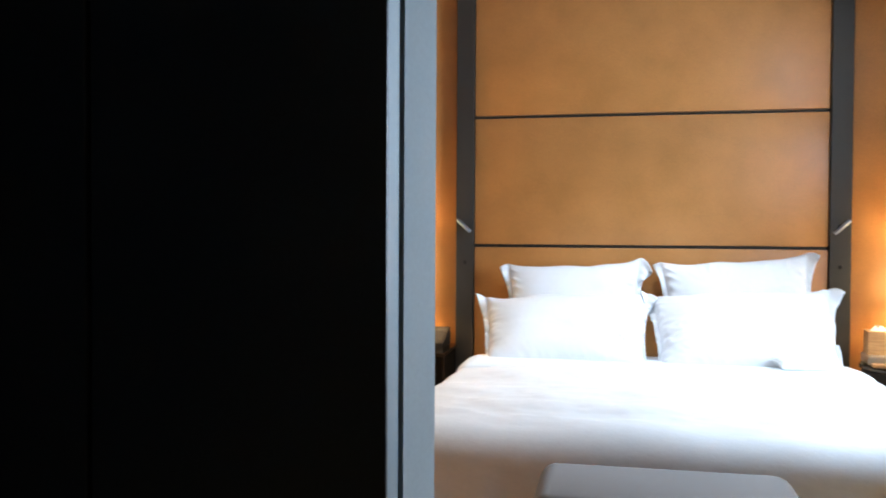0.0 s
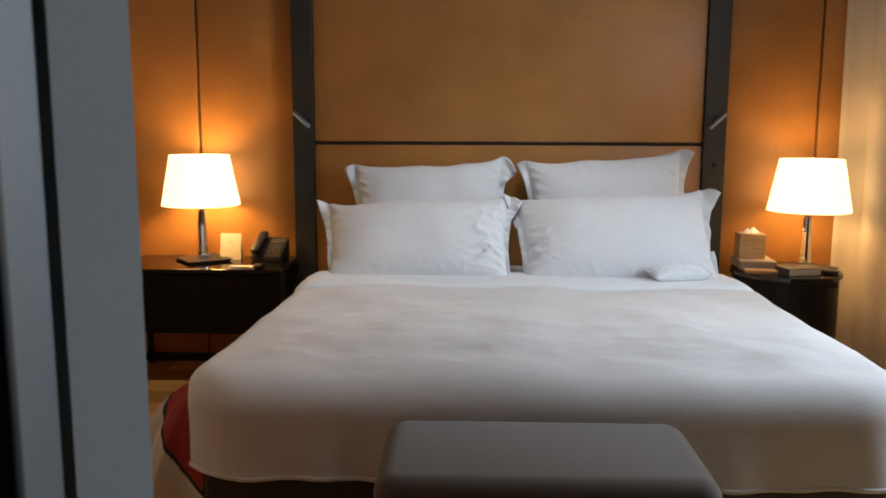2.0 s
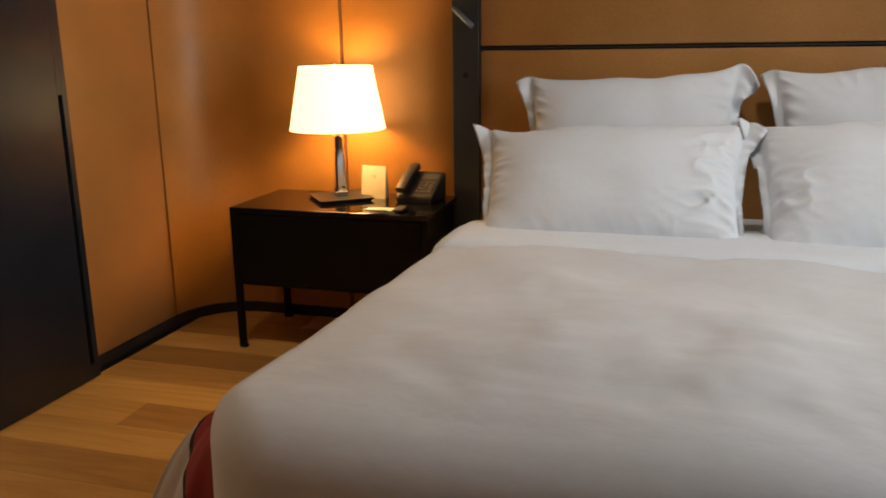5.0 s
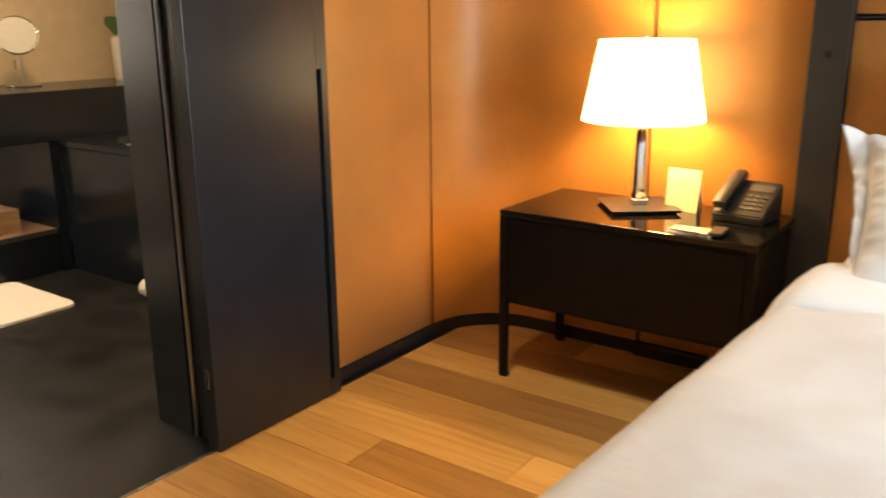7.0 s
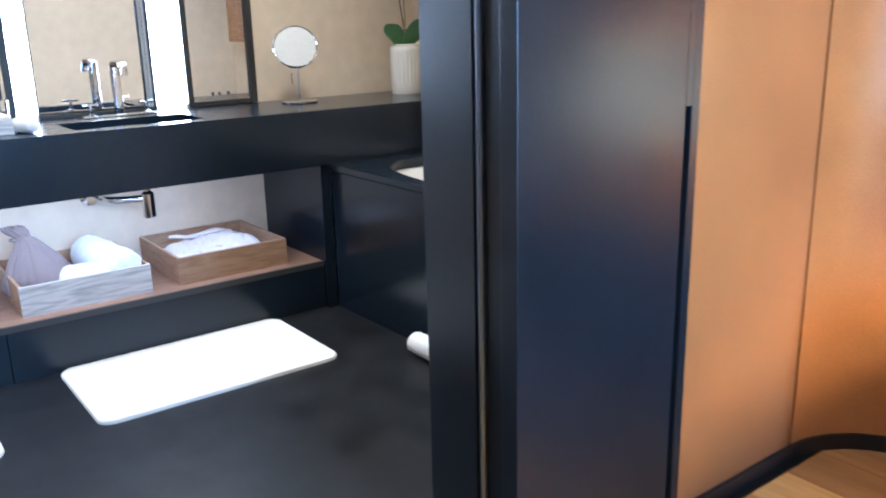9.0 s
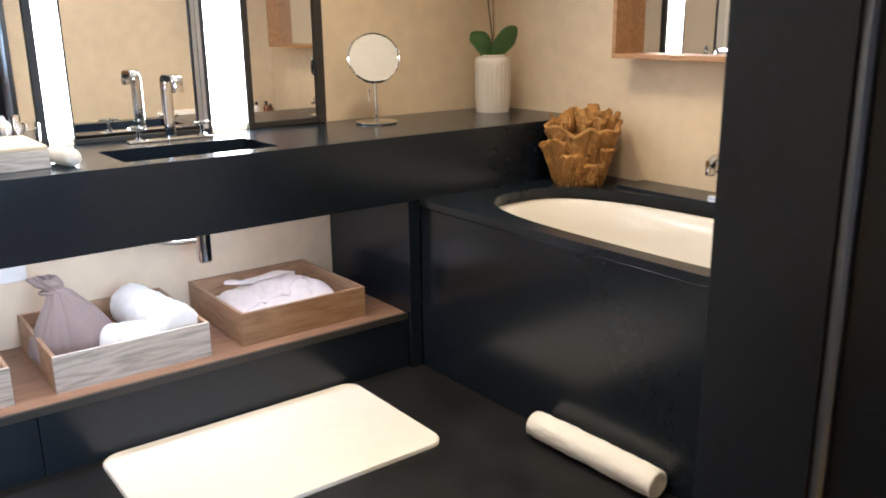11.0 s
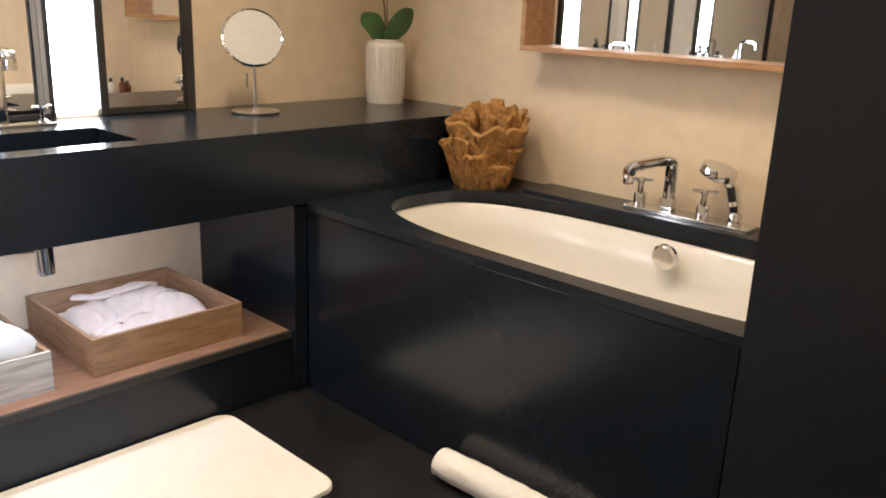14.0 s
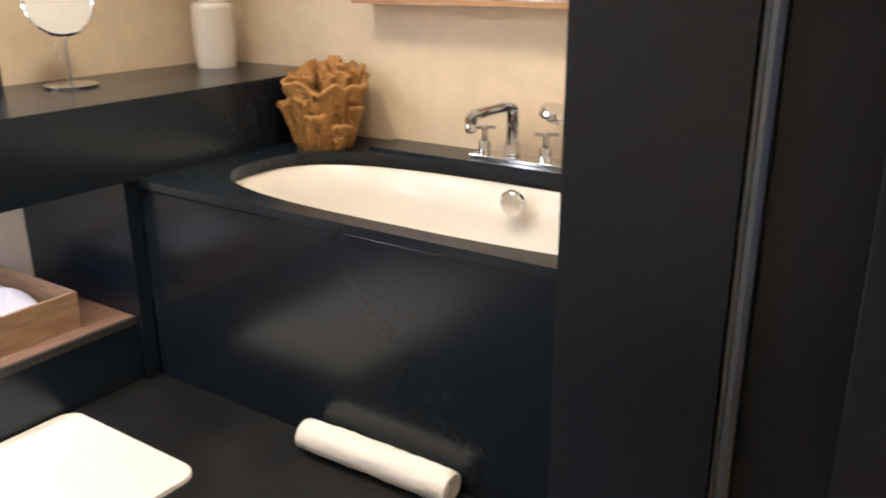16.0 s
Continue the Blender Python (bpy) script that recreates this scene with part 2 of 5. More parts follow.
SMOKE = glass("perfume_glass", (0.75, 0.82, 0.86), 0.05)
AMBER = material("amber_bottle", (0.16, 0.06, 0.025), 0.25, vary=0.1, bump=0)
WHITE_PLASTIC = material("white_plastic", (0.80, 0.79, 0.76), 0.4, vary=0.02, bump=0)
TEAL_PLASTIC = material("teal_plastic", (0.10, 0.42, 0.48), 0.35, vary=0.02, bump=0)
GREY_BACKDROP = material("hazy_city", (0.42, 0.45, 0.48), 0.9, vary=0.1, scale=0.3, fine=3, bump=0)


# ---- mesh helpers ----
def finish(name, bm, mat, smooth=False):
    mesh = bpy.data.meshes.new(name)
    bmesh.ops.recalc_face_normals(bm, faces=bm.faces)
    bm.to_mesh(mesh)
    bm.free()
    for m in (mat if isinstance(mat, (list, tuple)) else [mat]):
        mesh.materials.append(m)
    if smooth:
        mesh.shade_smooth()
        if smooth != "all":
            mesh.set_sharp_from_angle(angle=radians(smooth if smooth is not True else 40))
    return mesh


def thing(name, m, label, category, group="", kind=""):
    ob = new(name)
    ob.empty_display_size = 0.1
    ob.matrix_world = m if isinstance(m, Matrix) else pose(*m)
    return tagged(ob, label, category, group, kind)


def part(name, bm, mat, parent=None, label="", smooth=False, m=None):
    ob = new(name, finish(name, bm, mat, smooth) if isinstance(bm, bmesh.types.BMesh) else bm)
    ob.parent = parent
    if m is not None:
        ob.matrix_basis = m
    return tagged(ob, label)


def solid(name, bm, mat, label, category, m=None, group="", kind="", smooth=False):
    ob = part(name, bm, mat, None, "", smooth, m)
    return tagged(ob, label, category, group, kind)


def box(x0, x1, y0, y1, z0, z1, bevel=0.0, segments=2, bm=None):
    own = bmesh.new()
    bmesh.ops.create_cube(own, size=1)
    bmesh.ops.scale(own, vec=(x1 - x0, y1 - y0, z1 - z0), verts=own.verts)
    bmesh.ops.translate(own, vec=((x0 + x1) / 2, (y0 + y1) / 2, (z0 + z1) / 2), verts=own.verts)
    if bevel:
        bmesh.ops.bevel(own, geom=own.edges[:], offset=bevel, segments=segments, affect="EDGES", profile=0.5)
    return joined(bm, own)


def joined(bm, own):
    if bm is None:
        return own
    vs = [bm.verts.new(v.co) for v in own.verts]
    own.verts.index_update()
    for f in own.faces:
        nf = bm.faces.new([vs[v.index] for v in f.verts])
        nf.material_index = f.material_index
    own.free()
    return bm


def lathe(profile, segments=40, bm=None, cx=0.0, cy=0.0, cap=True):
    """A turned body from (radius, height) pairs."""
    own = bmesh.new()
    rings = []
    for r, z in profile:
        rings.append([own.verts.new((cx + r * math.cos(a), cy + r * math.sin(a), z)) for a in (2 * math.pi * k / segments for k in range(segments))])
    for a, b in zip(rings, rings[1:]):
        for k in range(segments):
            own.faces.new((a[k], a[(k + 1) % segments], b[(k + 1) % segments], b[k]))
    if cap:
        own.faces.new(rings[0][::-1]), own.faces.new(rings[-1])
    return joined(bm, own)


def prism(outline, z0, z1, bm=None):
    """An upright body over a plan outline."""
    own = bmesh.new()
    low = [own.verts.new((x, y, z0)) for x, y in outline]
    high = [own.verts.new((x, y, z1)) for x, y in outline]
    n = len(outline)
    for k in range(n):
        own.faces.new((low[k], low[(k + 1) % n], high[(k + 1) % n], high[k]))
    own.faces.new(low[::-1]), own.faces.new(high)
    return joined(bm, own)


def rounded(points, rounds=3):
    """Chaikin's corner cutting of a path, ends kept."""
    pts = [Vector(p) for p in points]
    for _ in range(rounds):
        out = [pts[0]]
        for a, b in zip(pts, pts[1:]):
            out += [a.lerp(b, 0.25), a.lerp(b, 0.75)]
        pts = out + [pts[-1]]
    return pts


def sweep(path, rx, ry=None, sides=12, bm=None, square=False, up=(0, 0, 1), taper=None):
    """A tube, round or of rounded-square section, along a path."""
    own, ry, rings = bmesh.new(), ry or rx, []
    pts = [Vector(p) for p in path]
    up = Vector(up)
    for i, p in enumerate(pts):
        d = (pts[min(i + 1, len(pts) - 1)] - pts[max(i - 1, 0)]).normalized()
        side = d.cross(up)
        side = side.normalized() if side.length > 0.05 else d.cross(Vector((1, 0, 0))).normalized()
        top = side.cross(d).normalized()
        k = taper(i / (len(pts) - 1)) if taper else 1.0
        ring = []
        for s in range(sides):
            a = 2 * math.pi * (s + 0.5) / sides
            c, n = math.cos(a), math.sin(a)
            if square:
                q = max(abs(c), abs(n)) ** 0.85
                c, n = c / q, n / q
            ring.append(own.verts.new(p + side * c * rx * k + top * n * ry * k))
        rings.append(ring)
    for a, b in zip(rings, rings[1:]):
        for s in range(sides):
            own.faces.new((a[s], a[(s + 1) % sides], b[(s + 1) % sides], b[s]))
    own.faces.new(rings[0][::-1]), own.faces.new(rings[-1])
    return joined(bm, own)


def lattice(nu, nv, fn, bm=None, wrap=False, mat=None):
    """A sheet of nu by nv faces from fn(u, v) in 0..1."""
    own = bmesh.new()
    cols = nu if wrap else nu + 1
    grid = [[own.verts.new(fn(i / nu, j / nv)) for i in range(cols)] for j in range(nv + 1)]
    for j in range(nv):
        for i in range(nu):
            k = (i + 1) % cols
            f = own.faces.new((grid[j][i], grid[j][k], grid[j + 1][k], grid[j + 1][i]))
            if mat:
                f.material_index = mat((i + 0.5) / nu, (j + 0.5) / nv)
    return joined(bm, own)


def rounded_rect(x0, x1, y0, y1, r, n=8):
    out = []
    for cx, cy, a0 in ((x1 - r, y1 - r, 0), (x0 + r, y1 - r, 90), (x0 + r, y0 + r, 180), (x1 - r, y0 + r, 270)):
        out += [(cx + r * math.cos(radians(a0 + 90 * k / n)), cy + r * math.sin(radians(a0 + 90 * k / n))) for k in range(n + 1)]
    return out


def wobble(p, scale, amount, seed=0.0):
    return noise.noise(Vector(p) * scale + Vector((seed, seed * 1.7, seed * 0.6))) * amount


# ---- structure: bedroom ----
CEIL = 2.85
LEFT_X, BACK_Y, CURVE = -1.966, 5.57, 0.297
back = thing("wall_back", (0, 0, 0), "bedroom back wall clad in tan leather panels", "wall", kind="structure")
part("core", box(-1.70, 2.95, BACK_Y + 0.02, BACK_Y + 0.14, 0, CEIL), BLACK, back)
part("panel", box(-1.208, -0.700, BACK_Y - 0.012, BACK_Y + 0.02, 0.049, CEIL, 0.005), LEATHER, back, smooth=True)
part("panel", box(1.566, 2.040, BACK_Y - 0.030, BACK_Y + 0.02, 0.049, CEIL, 0.005), LEATHER, back, smooth=True)
part("panel", box(2.052, 2.95, BACK_Y - 0.030, BACK_Y + 0.02, 0.049, CEIL, 0.005), LEATHER, back, smooth=True)


def curve_wall(inner, outer, z0, z1):
    """The quarter-round corner between the two walls, from the leaf's side to the seam behind the lamp."""
    cx, cy = LEFT_X + CURVE, BACK_Y - CURVE
    line = lambda off: [(cx - (CURVE - off) * math.cos(radians(a)), cy + (CURVE - off) * math.sin(radians(a))) for a in range(0, 91, 5)]
    ins, outs = line(inner) + [(-1.222, BACK_Y - inner)], line(outer) + [(-1.222, BACK_Y - outer)]
    return prism(ins + outs[::-1], z0, z1)


part("curved_panel", curve_wall(0.012, -0.02, 0.049, CEIL), LEATHER, back, smooth=30)
part("skirting", curve_wall(0.020, 0.0, 0, 0.047), LACQUER, back, smooth=30)
part("skirting", box(-1.222, 2.95, BACK_Y - 0.04, BACK_Y - 0.002, 0, 0.047, 0.003), LACQUER, back)

head = thing("headboard_wall", (0, 0, 0), "tall leather headboard panels between two dark bronze straps", "headboard", kind="structure")
joints = [0.40, 1.213, 1.998, CEIL + 0.3]
low = 0.049
for z in joints:
    part("panel", box(-0.588, 1.448, 5.514, 5.59, low, min(z - 0.009, CEIL), 0.006), LEATHER, head, smooth=True)
    if z < CEIL:
        part("bead", box(-0.588, 1.448, 5.522, 5.56, z - 0.0035, z + 0.0035, 0.002), BRONZE, head)
    low = z + 0.009
for x0, x1 in ((-0.700, -0.590), (1.450, 1.564)):
    part("strap", box(x0, x1, 5.494, 5.59, 0.049, CEIL, 0.003), BRONZE, head)
part("backing", box(-0.58, 1.44, 5.56, 5.585, 0.049, CEIL), BLACK, head)

side = thing("wall_left", (0, 0, 0), "bedroom side wall clad in tan leather beside the bathroom opening", "wall", kind="structure")
part("core", box(-2.19, LEFT_X - 0.02, 4.20, 5.85, 0, CEIL), BLACK, side)
part("panel", box(LEFT_X - 0.02, LEFT_X + 0.012, 4.20, 5.262, 0.049, CEIL, 0.004), LEATHER, side, smooth=True)
part("skirting", box(LEFT_X, LEFT_X + 0.020, 4.20, 5.273, 0, 0.047, 0.002), LACQUER, side)
part("core", box(-2.19, LEFT_X + 0.03, 1.80, 2.75, 0, CEIL), BLACK, side)
part("panel", box(LEFT_X + 0.03, LEFT_X + 0.05, 1.80, 2.745, 0.049, CEIL, 0.004), LEATHER, side)
part("lintel", box(-2.19, LEFT_X + 0.03, 2.75, 4.20, 2.62, CEIL), LACQUER, side)
# bathroom side of the same wall, lined with plaster, and the jamb
part("lining", box(-2.212, -2.192, 4.20, 5.85, 0, CEIL), PLASTER, side)
part("lining", box(-2.212, -2.192, 1.80, 2.75, 0, CEIL), PLASTER, side)
part("jamb", prism([(-2.228, 4.182), (-2.055, 4.176), (-2.055, 4.21), (-2.228, 4.21)], 0, 2.62), LACQUER, side)
part("jamb_strip", prism([(-2.053, 4.20), (-2.053, 4.183), (-2.049, 4.183), (-2.046, 4.178), (-2.041, 4.178), (-2.036, 4.183), (-2.036, 4.20)], 0, 2.62), DULL_STEEL, side, "slim steel strip with daylight's blue in its colour")
part("jamb", box(-2.034, -1.9465, 4.191, 4.20, 0, 2.62), LACQUER, side)
part("jamb", box(-2.20, -1.92, 2.72, 2.75, 0, 2.62, 0.003), LACQUER, side)

door = thing("sliding_door", (0, 0, 0), "black lacquered sliding door leaf, slid open along the wall", "door")
leaf = bmesh.new()
box(-1.945, -1.898, 4.150, 4.622, 0.004, 2.62, 0.002, bm=leaf)
box(-1.945, -1.898, 4.642, 4.669, 0.004, 2.62, 0.002, bm=leaf)
box(-1.945, -1.898, 4.622, 4.642, 0.004, 0.061, bm=leaf)
box(-1.945, -1.898, 4.622, 4.642, 1.076, 2.62, bm=leaf)
part("leaf", leaf, LACQUER, door)
part("grip_recess", box(-1.944, -1.930, 4.6225, 4.6415, 0.062, 1.075), BLACK, door, "slot-shaped recessed grip")
part("lock", box(-1.932, -1.915, 4.146, 4.151, 0.20, 0.26, 0.001), STEEL, door)

entry = thing("wall_entry", (0, 0, 0), "black panelled partition beside the bedroom entrance", "wall", kind="structure")
part("panel", box(-0.558, -0.078, 1.613, 1.668, 0, CEIL, 0.003), LACQUER, entry)
part("panel", box(-2.19, -0.566, 1.613, 1.668, 0, CEIL, 0.003), LACQUER, entry)
part("groove", box(-0.60, -0.095, 1.66, 1.70, 0, CEIL), BLACK, entry)
part("edge_strip", prism([(-0.0785, 1.615), (-0.0745, 1.668), (-0.082, 1.668), (-0.082, 1.615)], 0, CEIL), DIM_EDGE, entry, "grey lacquered edge strip, darkened as the less lit face")
part("post", prism([(-0.068, 1.675), (-0.030, 1.726), (-0.048, 1.745), (-0.2, 1.745), (-0.2, 1.690), (-0.072, 1.690)], 0, CEIL), LIT_TRIM, entry, "grey lacquered post, paled for the window light on it")
part("back", box(-2.19, -0.2, 1.70, 1.80, 0, CEIL), LEATHER, entry)
part("panel", box(1.0, 2.95, 1.613, 1.80, 0, CEIL), LACQUER, entry)
part("lintel", box(-0.03, 1.0, 1.66, 1.80, 2.70, CEIL), LACQUER, entry)

# Unseen lobby; its white walls are put there to bounce light onto black panels.
hall = thing("wall_hall", (0, 0, 0), "unseen lobby walls, two of them white to reflect light", "wall", kind="structure")
part("panel", box(-2.19, 2.95, -1.30, -1.20, 0, CEIL), WHITE_WALL, hall)
part("panel", box(-1.40, -1.30, -1.20, 1.613, 0, CEIL), LACQUER, hall)
part("panel", box(1.30, 1.40, -1.20, 1.613, 0, CEIL), WHITE_WALL, hall)

# unseen window wall with a real opening; leather added to keep its bounce low
win = thing("wall_window", (0, 0, 0), "unseen wall round the window, in leather to bounce less light", "wall", kind="structure")
part("pier", box(2.75, 2.95, 1.80, WINDOW_Y[0], 0, CEIL), LEATHER, win)
part("pier", box(2.75, 2.95, WINDOW_Y[1], 5.60, 0, CEIL), LEATHER, win)
part("sill_wall", box(2.75, 2.95, WINDOW_Y[0], WINDOW_Y[1], 0, WINDOW_Z[0]), LEATHER, win)
part("head", box(2.75, 2.95, WINDOW_Y[0], WINDOW_Y[1], WINDOW_Z[1], CEIL), LEATHER, win)
window = thing("window_1", (0, 0, 0), "tall bedroom window with slim dark frame", "window", kind="structure")
for y in (WINDOW_Y[0] + 0.03, 3.775, WINDOW_Y[1] - 0.03):
    part("window_frame", box(2.84, 2.89, y - 0.03, y + 0.03, *WINDOW_Z, 0.004), BRONZE, window)
for z in (WINDOW_Z[0] + 0.03, WINDOW_Z[1] - 0.03):
    part("window_frame", box(2.842, 2.888, WINDOW_Y[0] + 0.06, WINDOW_Y[1] - 0.06, z - 0.03, z + 0.03, 0.004), BRONZE, window)
for y0, y1 in ((WINDOW_Y[0] + 0.06, 3.745), (3.805, WINDOW_Y[1] - 0.06)):
    pane = part("pane", box(2.86, 2.866, y0, y1, WINDOW_Z[0] + 0.06, WINDOW_Z[1] - 0.06), CLEAR, window)
    pane.visible_shadow = False

solid("ceiling_bathroom", box(-4.62, -2.19, 1.80, 5.852, 2.62, 2.70), HIGH_BOUNCE_CEILING, "bathroom ceiling, whitened and lowered to bounce more light", "ceiling", kind="structure")
solid("ceiling", box(-4.90, 2.95, -1.30, 6.0, CEIL, CEIL + 0.1), LOW_BOUNCE_CEILING, "unseen ceiling, toned down to bounce less light", "ceiling", kind="structure")
solid("ground", box(-60, 60, -60, 60, -6.2, -6.0), GREY_BACKDROP, "distant grey ground below the window", "ground", kind="structure")

for dx, dy, where in ((0.50, 4.35, "over the bed"), (-1.25, 4.05, "before the bathroom door")):
    dl = thing("recessed_downlight", (dx, dy, CEIL), "small recessed ceiling downlight " + where, "ceiling light", "bedroom downlights")
    part("ring", lathe([(0.034, -0.004), (0.045, -0.004), (0.047, 0.0), (0.034, 0.0)], 32, cap=False), WHITE_PLASTIC, dl, smooth=40)

# ---- structure: bathroom ----
BATH_X, BATH_Y = -4.62, 5.852
bath = thing("wall_bathroom", (0, 0, 0), "bathroom walls in mottled beige plaster", "wall", kind="structure")
NICHE_Y, NICHE_Z, GLASS_X = (3.934, 4.426), 2.29, BATH_X - 0.048
part("wall_mirror_side", box(BATH_X - 0.16, BATH_X, 1.70, NICHE_Y[0], 0, CEIL), PLASTER, bath)
part("wall_mirror_side", box(BATH_X - 0.16, BATH_X, NICHE_Y[1], BATH_Y + 0.12, 0, CEIL), PLASTER, bath)
part("wall_mirror_side", box(BATH_X - 0.16, BATH_X, *NICHE_Y, 0, 0.879), PLASTER, bath)
part("wall_mirror_side", box(BATH_X - 0.16, BATH_X, *NICHE_Y, NICHE_Z, CEIL), PLASTER, bath)
part("niche_back", box(BATH_X - 0.16, GLASS_X - 0.01, *NICHE_Y, 0.879, NICHE_Z), BLACK, bath)
part("wall_tub_side", box(BATH_X, -2.19, BATH_Y, BATH_Y + 0.12, 0, CEIL), PLASTER, bath)
part("wall_far_end", box(BATH_X, -2.19, 1.68, 1.80, 0, CEIL), PLASTER, bath)
bath_floor = solid("floor_bathroom", box(BATH_X, -1.925, 1.80, BATH_Y, -0.06, 0.0), STONE_FLOOR, "dark honed stone bathroom floor", "floor", kind="structure")
part("threshold", box(-1.932, -1.922, 2.72, 4.16, 0.0, 0.0015), STEEL, bath_floor)

counter = thing("vanity_counter", (0, 0, 0), "long black stone vanity counter with a deep front", "counter")
for x0, x1, y0, y1 in ((-4.10, -4.0605, 1.80, BATH_Y), (BATH_X, -4.38, 1.80, BATH_Y), (-4.38, -4.10, 1.80, 3.945), (-4.38, -4.10, 4.452, BATH_Y)):
    part("slab", box(x0, x1, y0, y1, 0.87, 0.90), STONE, counter)
part("fascia", box(-4.06, -4.021, 1.80, BATH_Y, 0.659, 0.90, 0.0015), STONE, counter)
part("underside", box(BATH_X, -4.06, 1.80, BATH_Y, 0.665, 0.685), STONE, counter)
part("light_profile", box(-4.165, -4.10, 2.05, 4.86, 0.658, 0.6648), BRONZE, counter)
basin = bmesh.new()
for x0, x1, y0, y1, z0, z1 in ((-4.395, -4.38, 3.93, 4.467, 0.75, 0.87), (-4.10, -4.085, 3.93, 4.467, 0.75, 0.87), (-4.38, -4.10, 3.93, 3.945, 0.75, 0.87), (-4.38, -4.10, 4.452, 4.467, 0.75, 0.87), (-4.395, -4.085, 3.93, 4.467, 0.735, 0.75)):
    box(x0, x1, y0, y1, z0, z1, bm=basin)
part("basin", basin, STONE, counter, "sunken rectangular stone basin")

shelf = thing("vanity_shelf", (0, 0, 0), "low open vanity shelf with wooden top on a black plinth", "shelf")
part("shelf_top", box(BATH_X, -4.062, 1.80, 4.918, 0.20, 0.22, 0.001), SHELF_WOOD, shelf)
part("shelf_edge", box(-4.062, -4.048, 1.80, 4.918, 0.196, 0.2205), BRONZE, shelf)
for y0, y1 in ((1.80, 2.55), (2.553, 3.60), (3.603, 4.918)):
    part("plinth_panel", box(BATH_X, -4.052, y0, y1, 0.0, 0.195), STONE, shelf)

tub = thing("bathtub", (0, 0, 0), "white bathtub set into a black stone surround", "bathtub")
DECK, TX0, TX1, TY0 = 0.66, -4.03, -2.214, 4.965
HX, HY, HW, HD = -3.085, 5.350, 0.812, 0.322


def hole(k, grow=0.0, n=96):
    """The basin's long rounded outline."""
    a = 2 * math.pi * k / n
    c, s = math.cos(a), math.sin(a)
    e = 2 / 2.9
    return HX + (HW + grow) * math.copysign(abs(c) ** e, c), HY + (HD + grow) * math.copysign(abs(s) ** e, s)


def deck_mesh(z0, z1, grow, x0, x1, y0, y1, n=96):
    bm = bmesh.new()
    def outer(k):
        x, y = hole(k, 0)
        dx, dy = x - HX, y - HY
        t = min((x1 - HX) / dx if dx > 1e-6 else (x0 - HX) / dx if dx < -1e-6 else 1e9, (y1 - HY) / dy if dy > 1e-6 else (y0 - HY) / dy if dy < -1e-6 else 1e9)
        return HX + dx * t, HY + dy * t
    ring = lambda pts, z: [bm.verts.new((*p, z)) for p in pts]
    inn, out = [hole(k, grow) for k in range(n)], [outer(k) for k in range(n)]
    for corner in ((x0, y0), (x1, y0), (x0, y1), (x1, y1)):
        near = min(range(n), key=lambda k: (out[k][0] - corner[0]) ** 2 + (out[k][1] - corner[1]) ** 2)
        out[near] = corner
    it, ot, ib, ob_ = ring(inn, z1), ring(out, z1), ring(inn, z0), ring(out, z0)
    for k in range(n):
        j = (k + 1) % n
        bm.faces.new((it[k], it[j], ot[j], ot[k])), bm.faces.new((ib[k], ob_[k], ob_[j], ib[j]))
        bm.faces.new((it[k], ib[k], ib[j], it[j])), bm.faces.new((ot[k], ot[j], ob_[j], ob_[k]))
    return bm


part("deck", deck_mesh(DECK - 0.026, DECK, 0.0, TX0, TX1, TY0, BATH_Y), STONE, tub)
part("deck_step", deck_mesh(DECK - 0.045, DECK - 0.026, 0.012, TX0, TX1, TY0 + 0.016, BATH_Y), STONE, tub)
part("back_ledge", box(-3.71, TX1, 5.690, BATH_Y - 0.001, DECK - 0.002, DECK + 0.010, 0.001), STONE, tub)
part("front_panel", box(-2.548, TX1, TY0 + 0.006, TY0 + 0.05, 0.0, DECK - 0.029, 0.002), STONE, tub)
part("front_panel", box(TX0 + 0.003, -2.551, TY0 + 0.006, TY0 + 0.05, 0.0, DECK - 0.029, 0.003), STONE, tub)
part("side_panel", box(BATH_X, TX0 + 0.001, 4.92, TY0 + 0.004, 0.0, 0.657, 0.001), STONE, tub)
shell = bmesh.new()
levels = [(DECK - 0.046, 0.010), (DECK - 0.055, -0.004), (0.50, -0.018), (0.36, -0.045), (0.26, -0.10), (0.21, -0.17), (0.20, -0.26)]
prev = None
for z, g in levels:
    ring = [shell.verts.new((*hole(k, g), z)) for k in range(96)]
    if prev:
        for k in range(96):
            shell.faces.new((prev[k], prev[(k + 1) % 96], ring[(k + 1) % 96], ring[k]))
    prev = ring
shell.faces.new(prev)
part("basin", shell, ENAMEL, tub, "glossy white enamel basin", smooth="all")
turn = pose(-3.088, HY + HD - 0.046, 0.575, 97, 0, 0)
part("overflow", lathe([(0.030, -0.012), (0.043, 0.0), (0.043, 0.012), (0.036, 0.02), (0.012, 0.024)], 32), CHROME, tub, "round chrome overflow knob", smooth=35, m=turn)

# mirror wall with light panels
mw = thing("mirror_wall", (0, 0, 0), "vanity mirror in black frame with two lit panels", "mirror")
MX, MZ0, MZ1 = BATH_X + 0.002, 0.902, 2.25
for y0, y1 in ((3.464, 3.821), (4.598, 4.879)):
    part("mirror_pane", box(MX, MX + 0.012, y0, y1, MZ0 + 0.022, MZ1), MIRROR, mw)
for y0, y1 in ((3.850, 3.930), (4.428, 4.569)):
    part("light_panel", box(MX + 0.002, MX + 0.018, y0, y1, MZ0 + 0.022, MZ1), LIGHT_PANEL, mw)
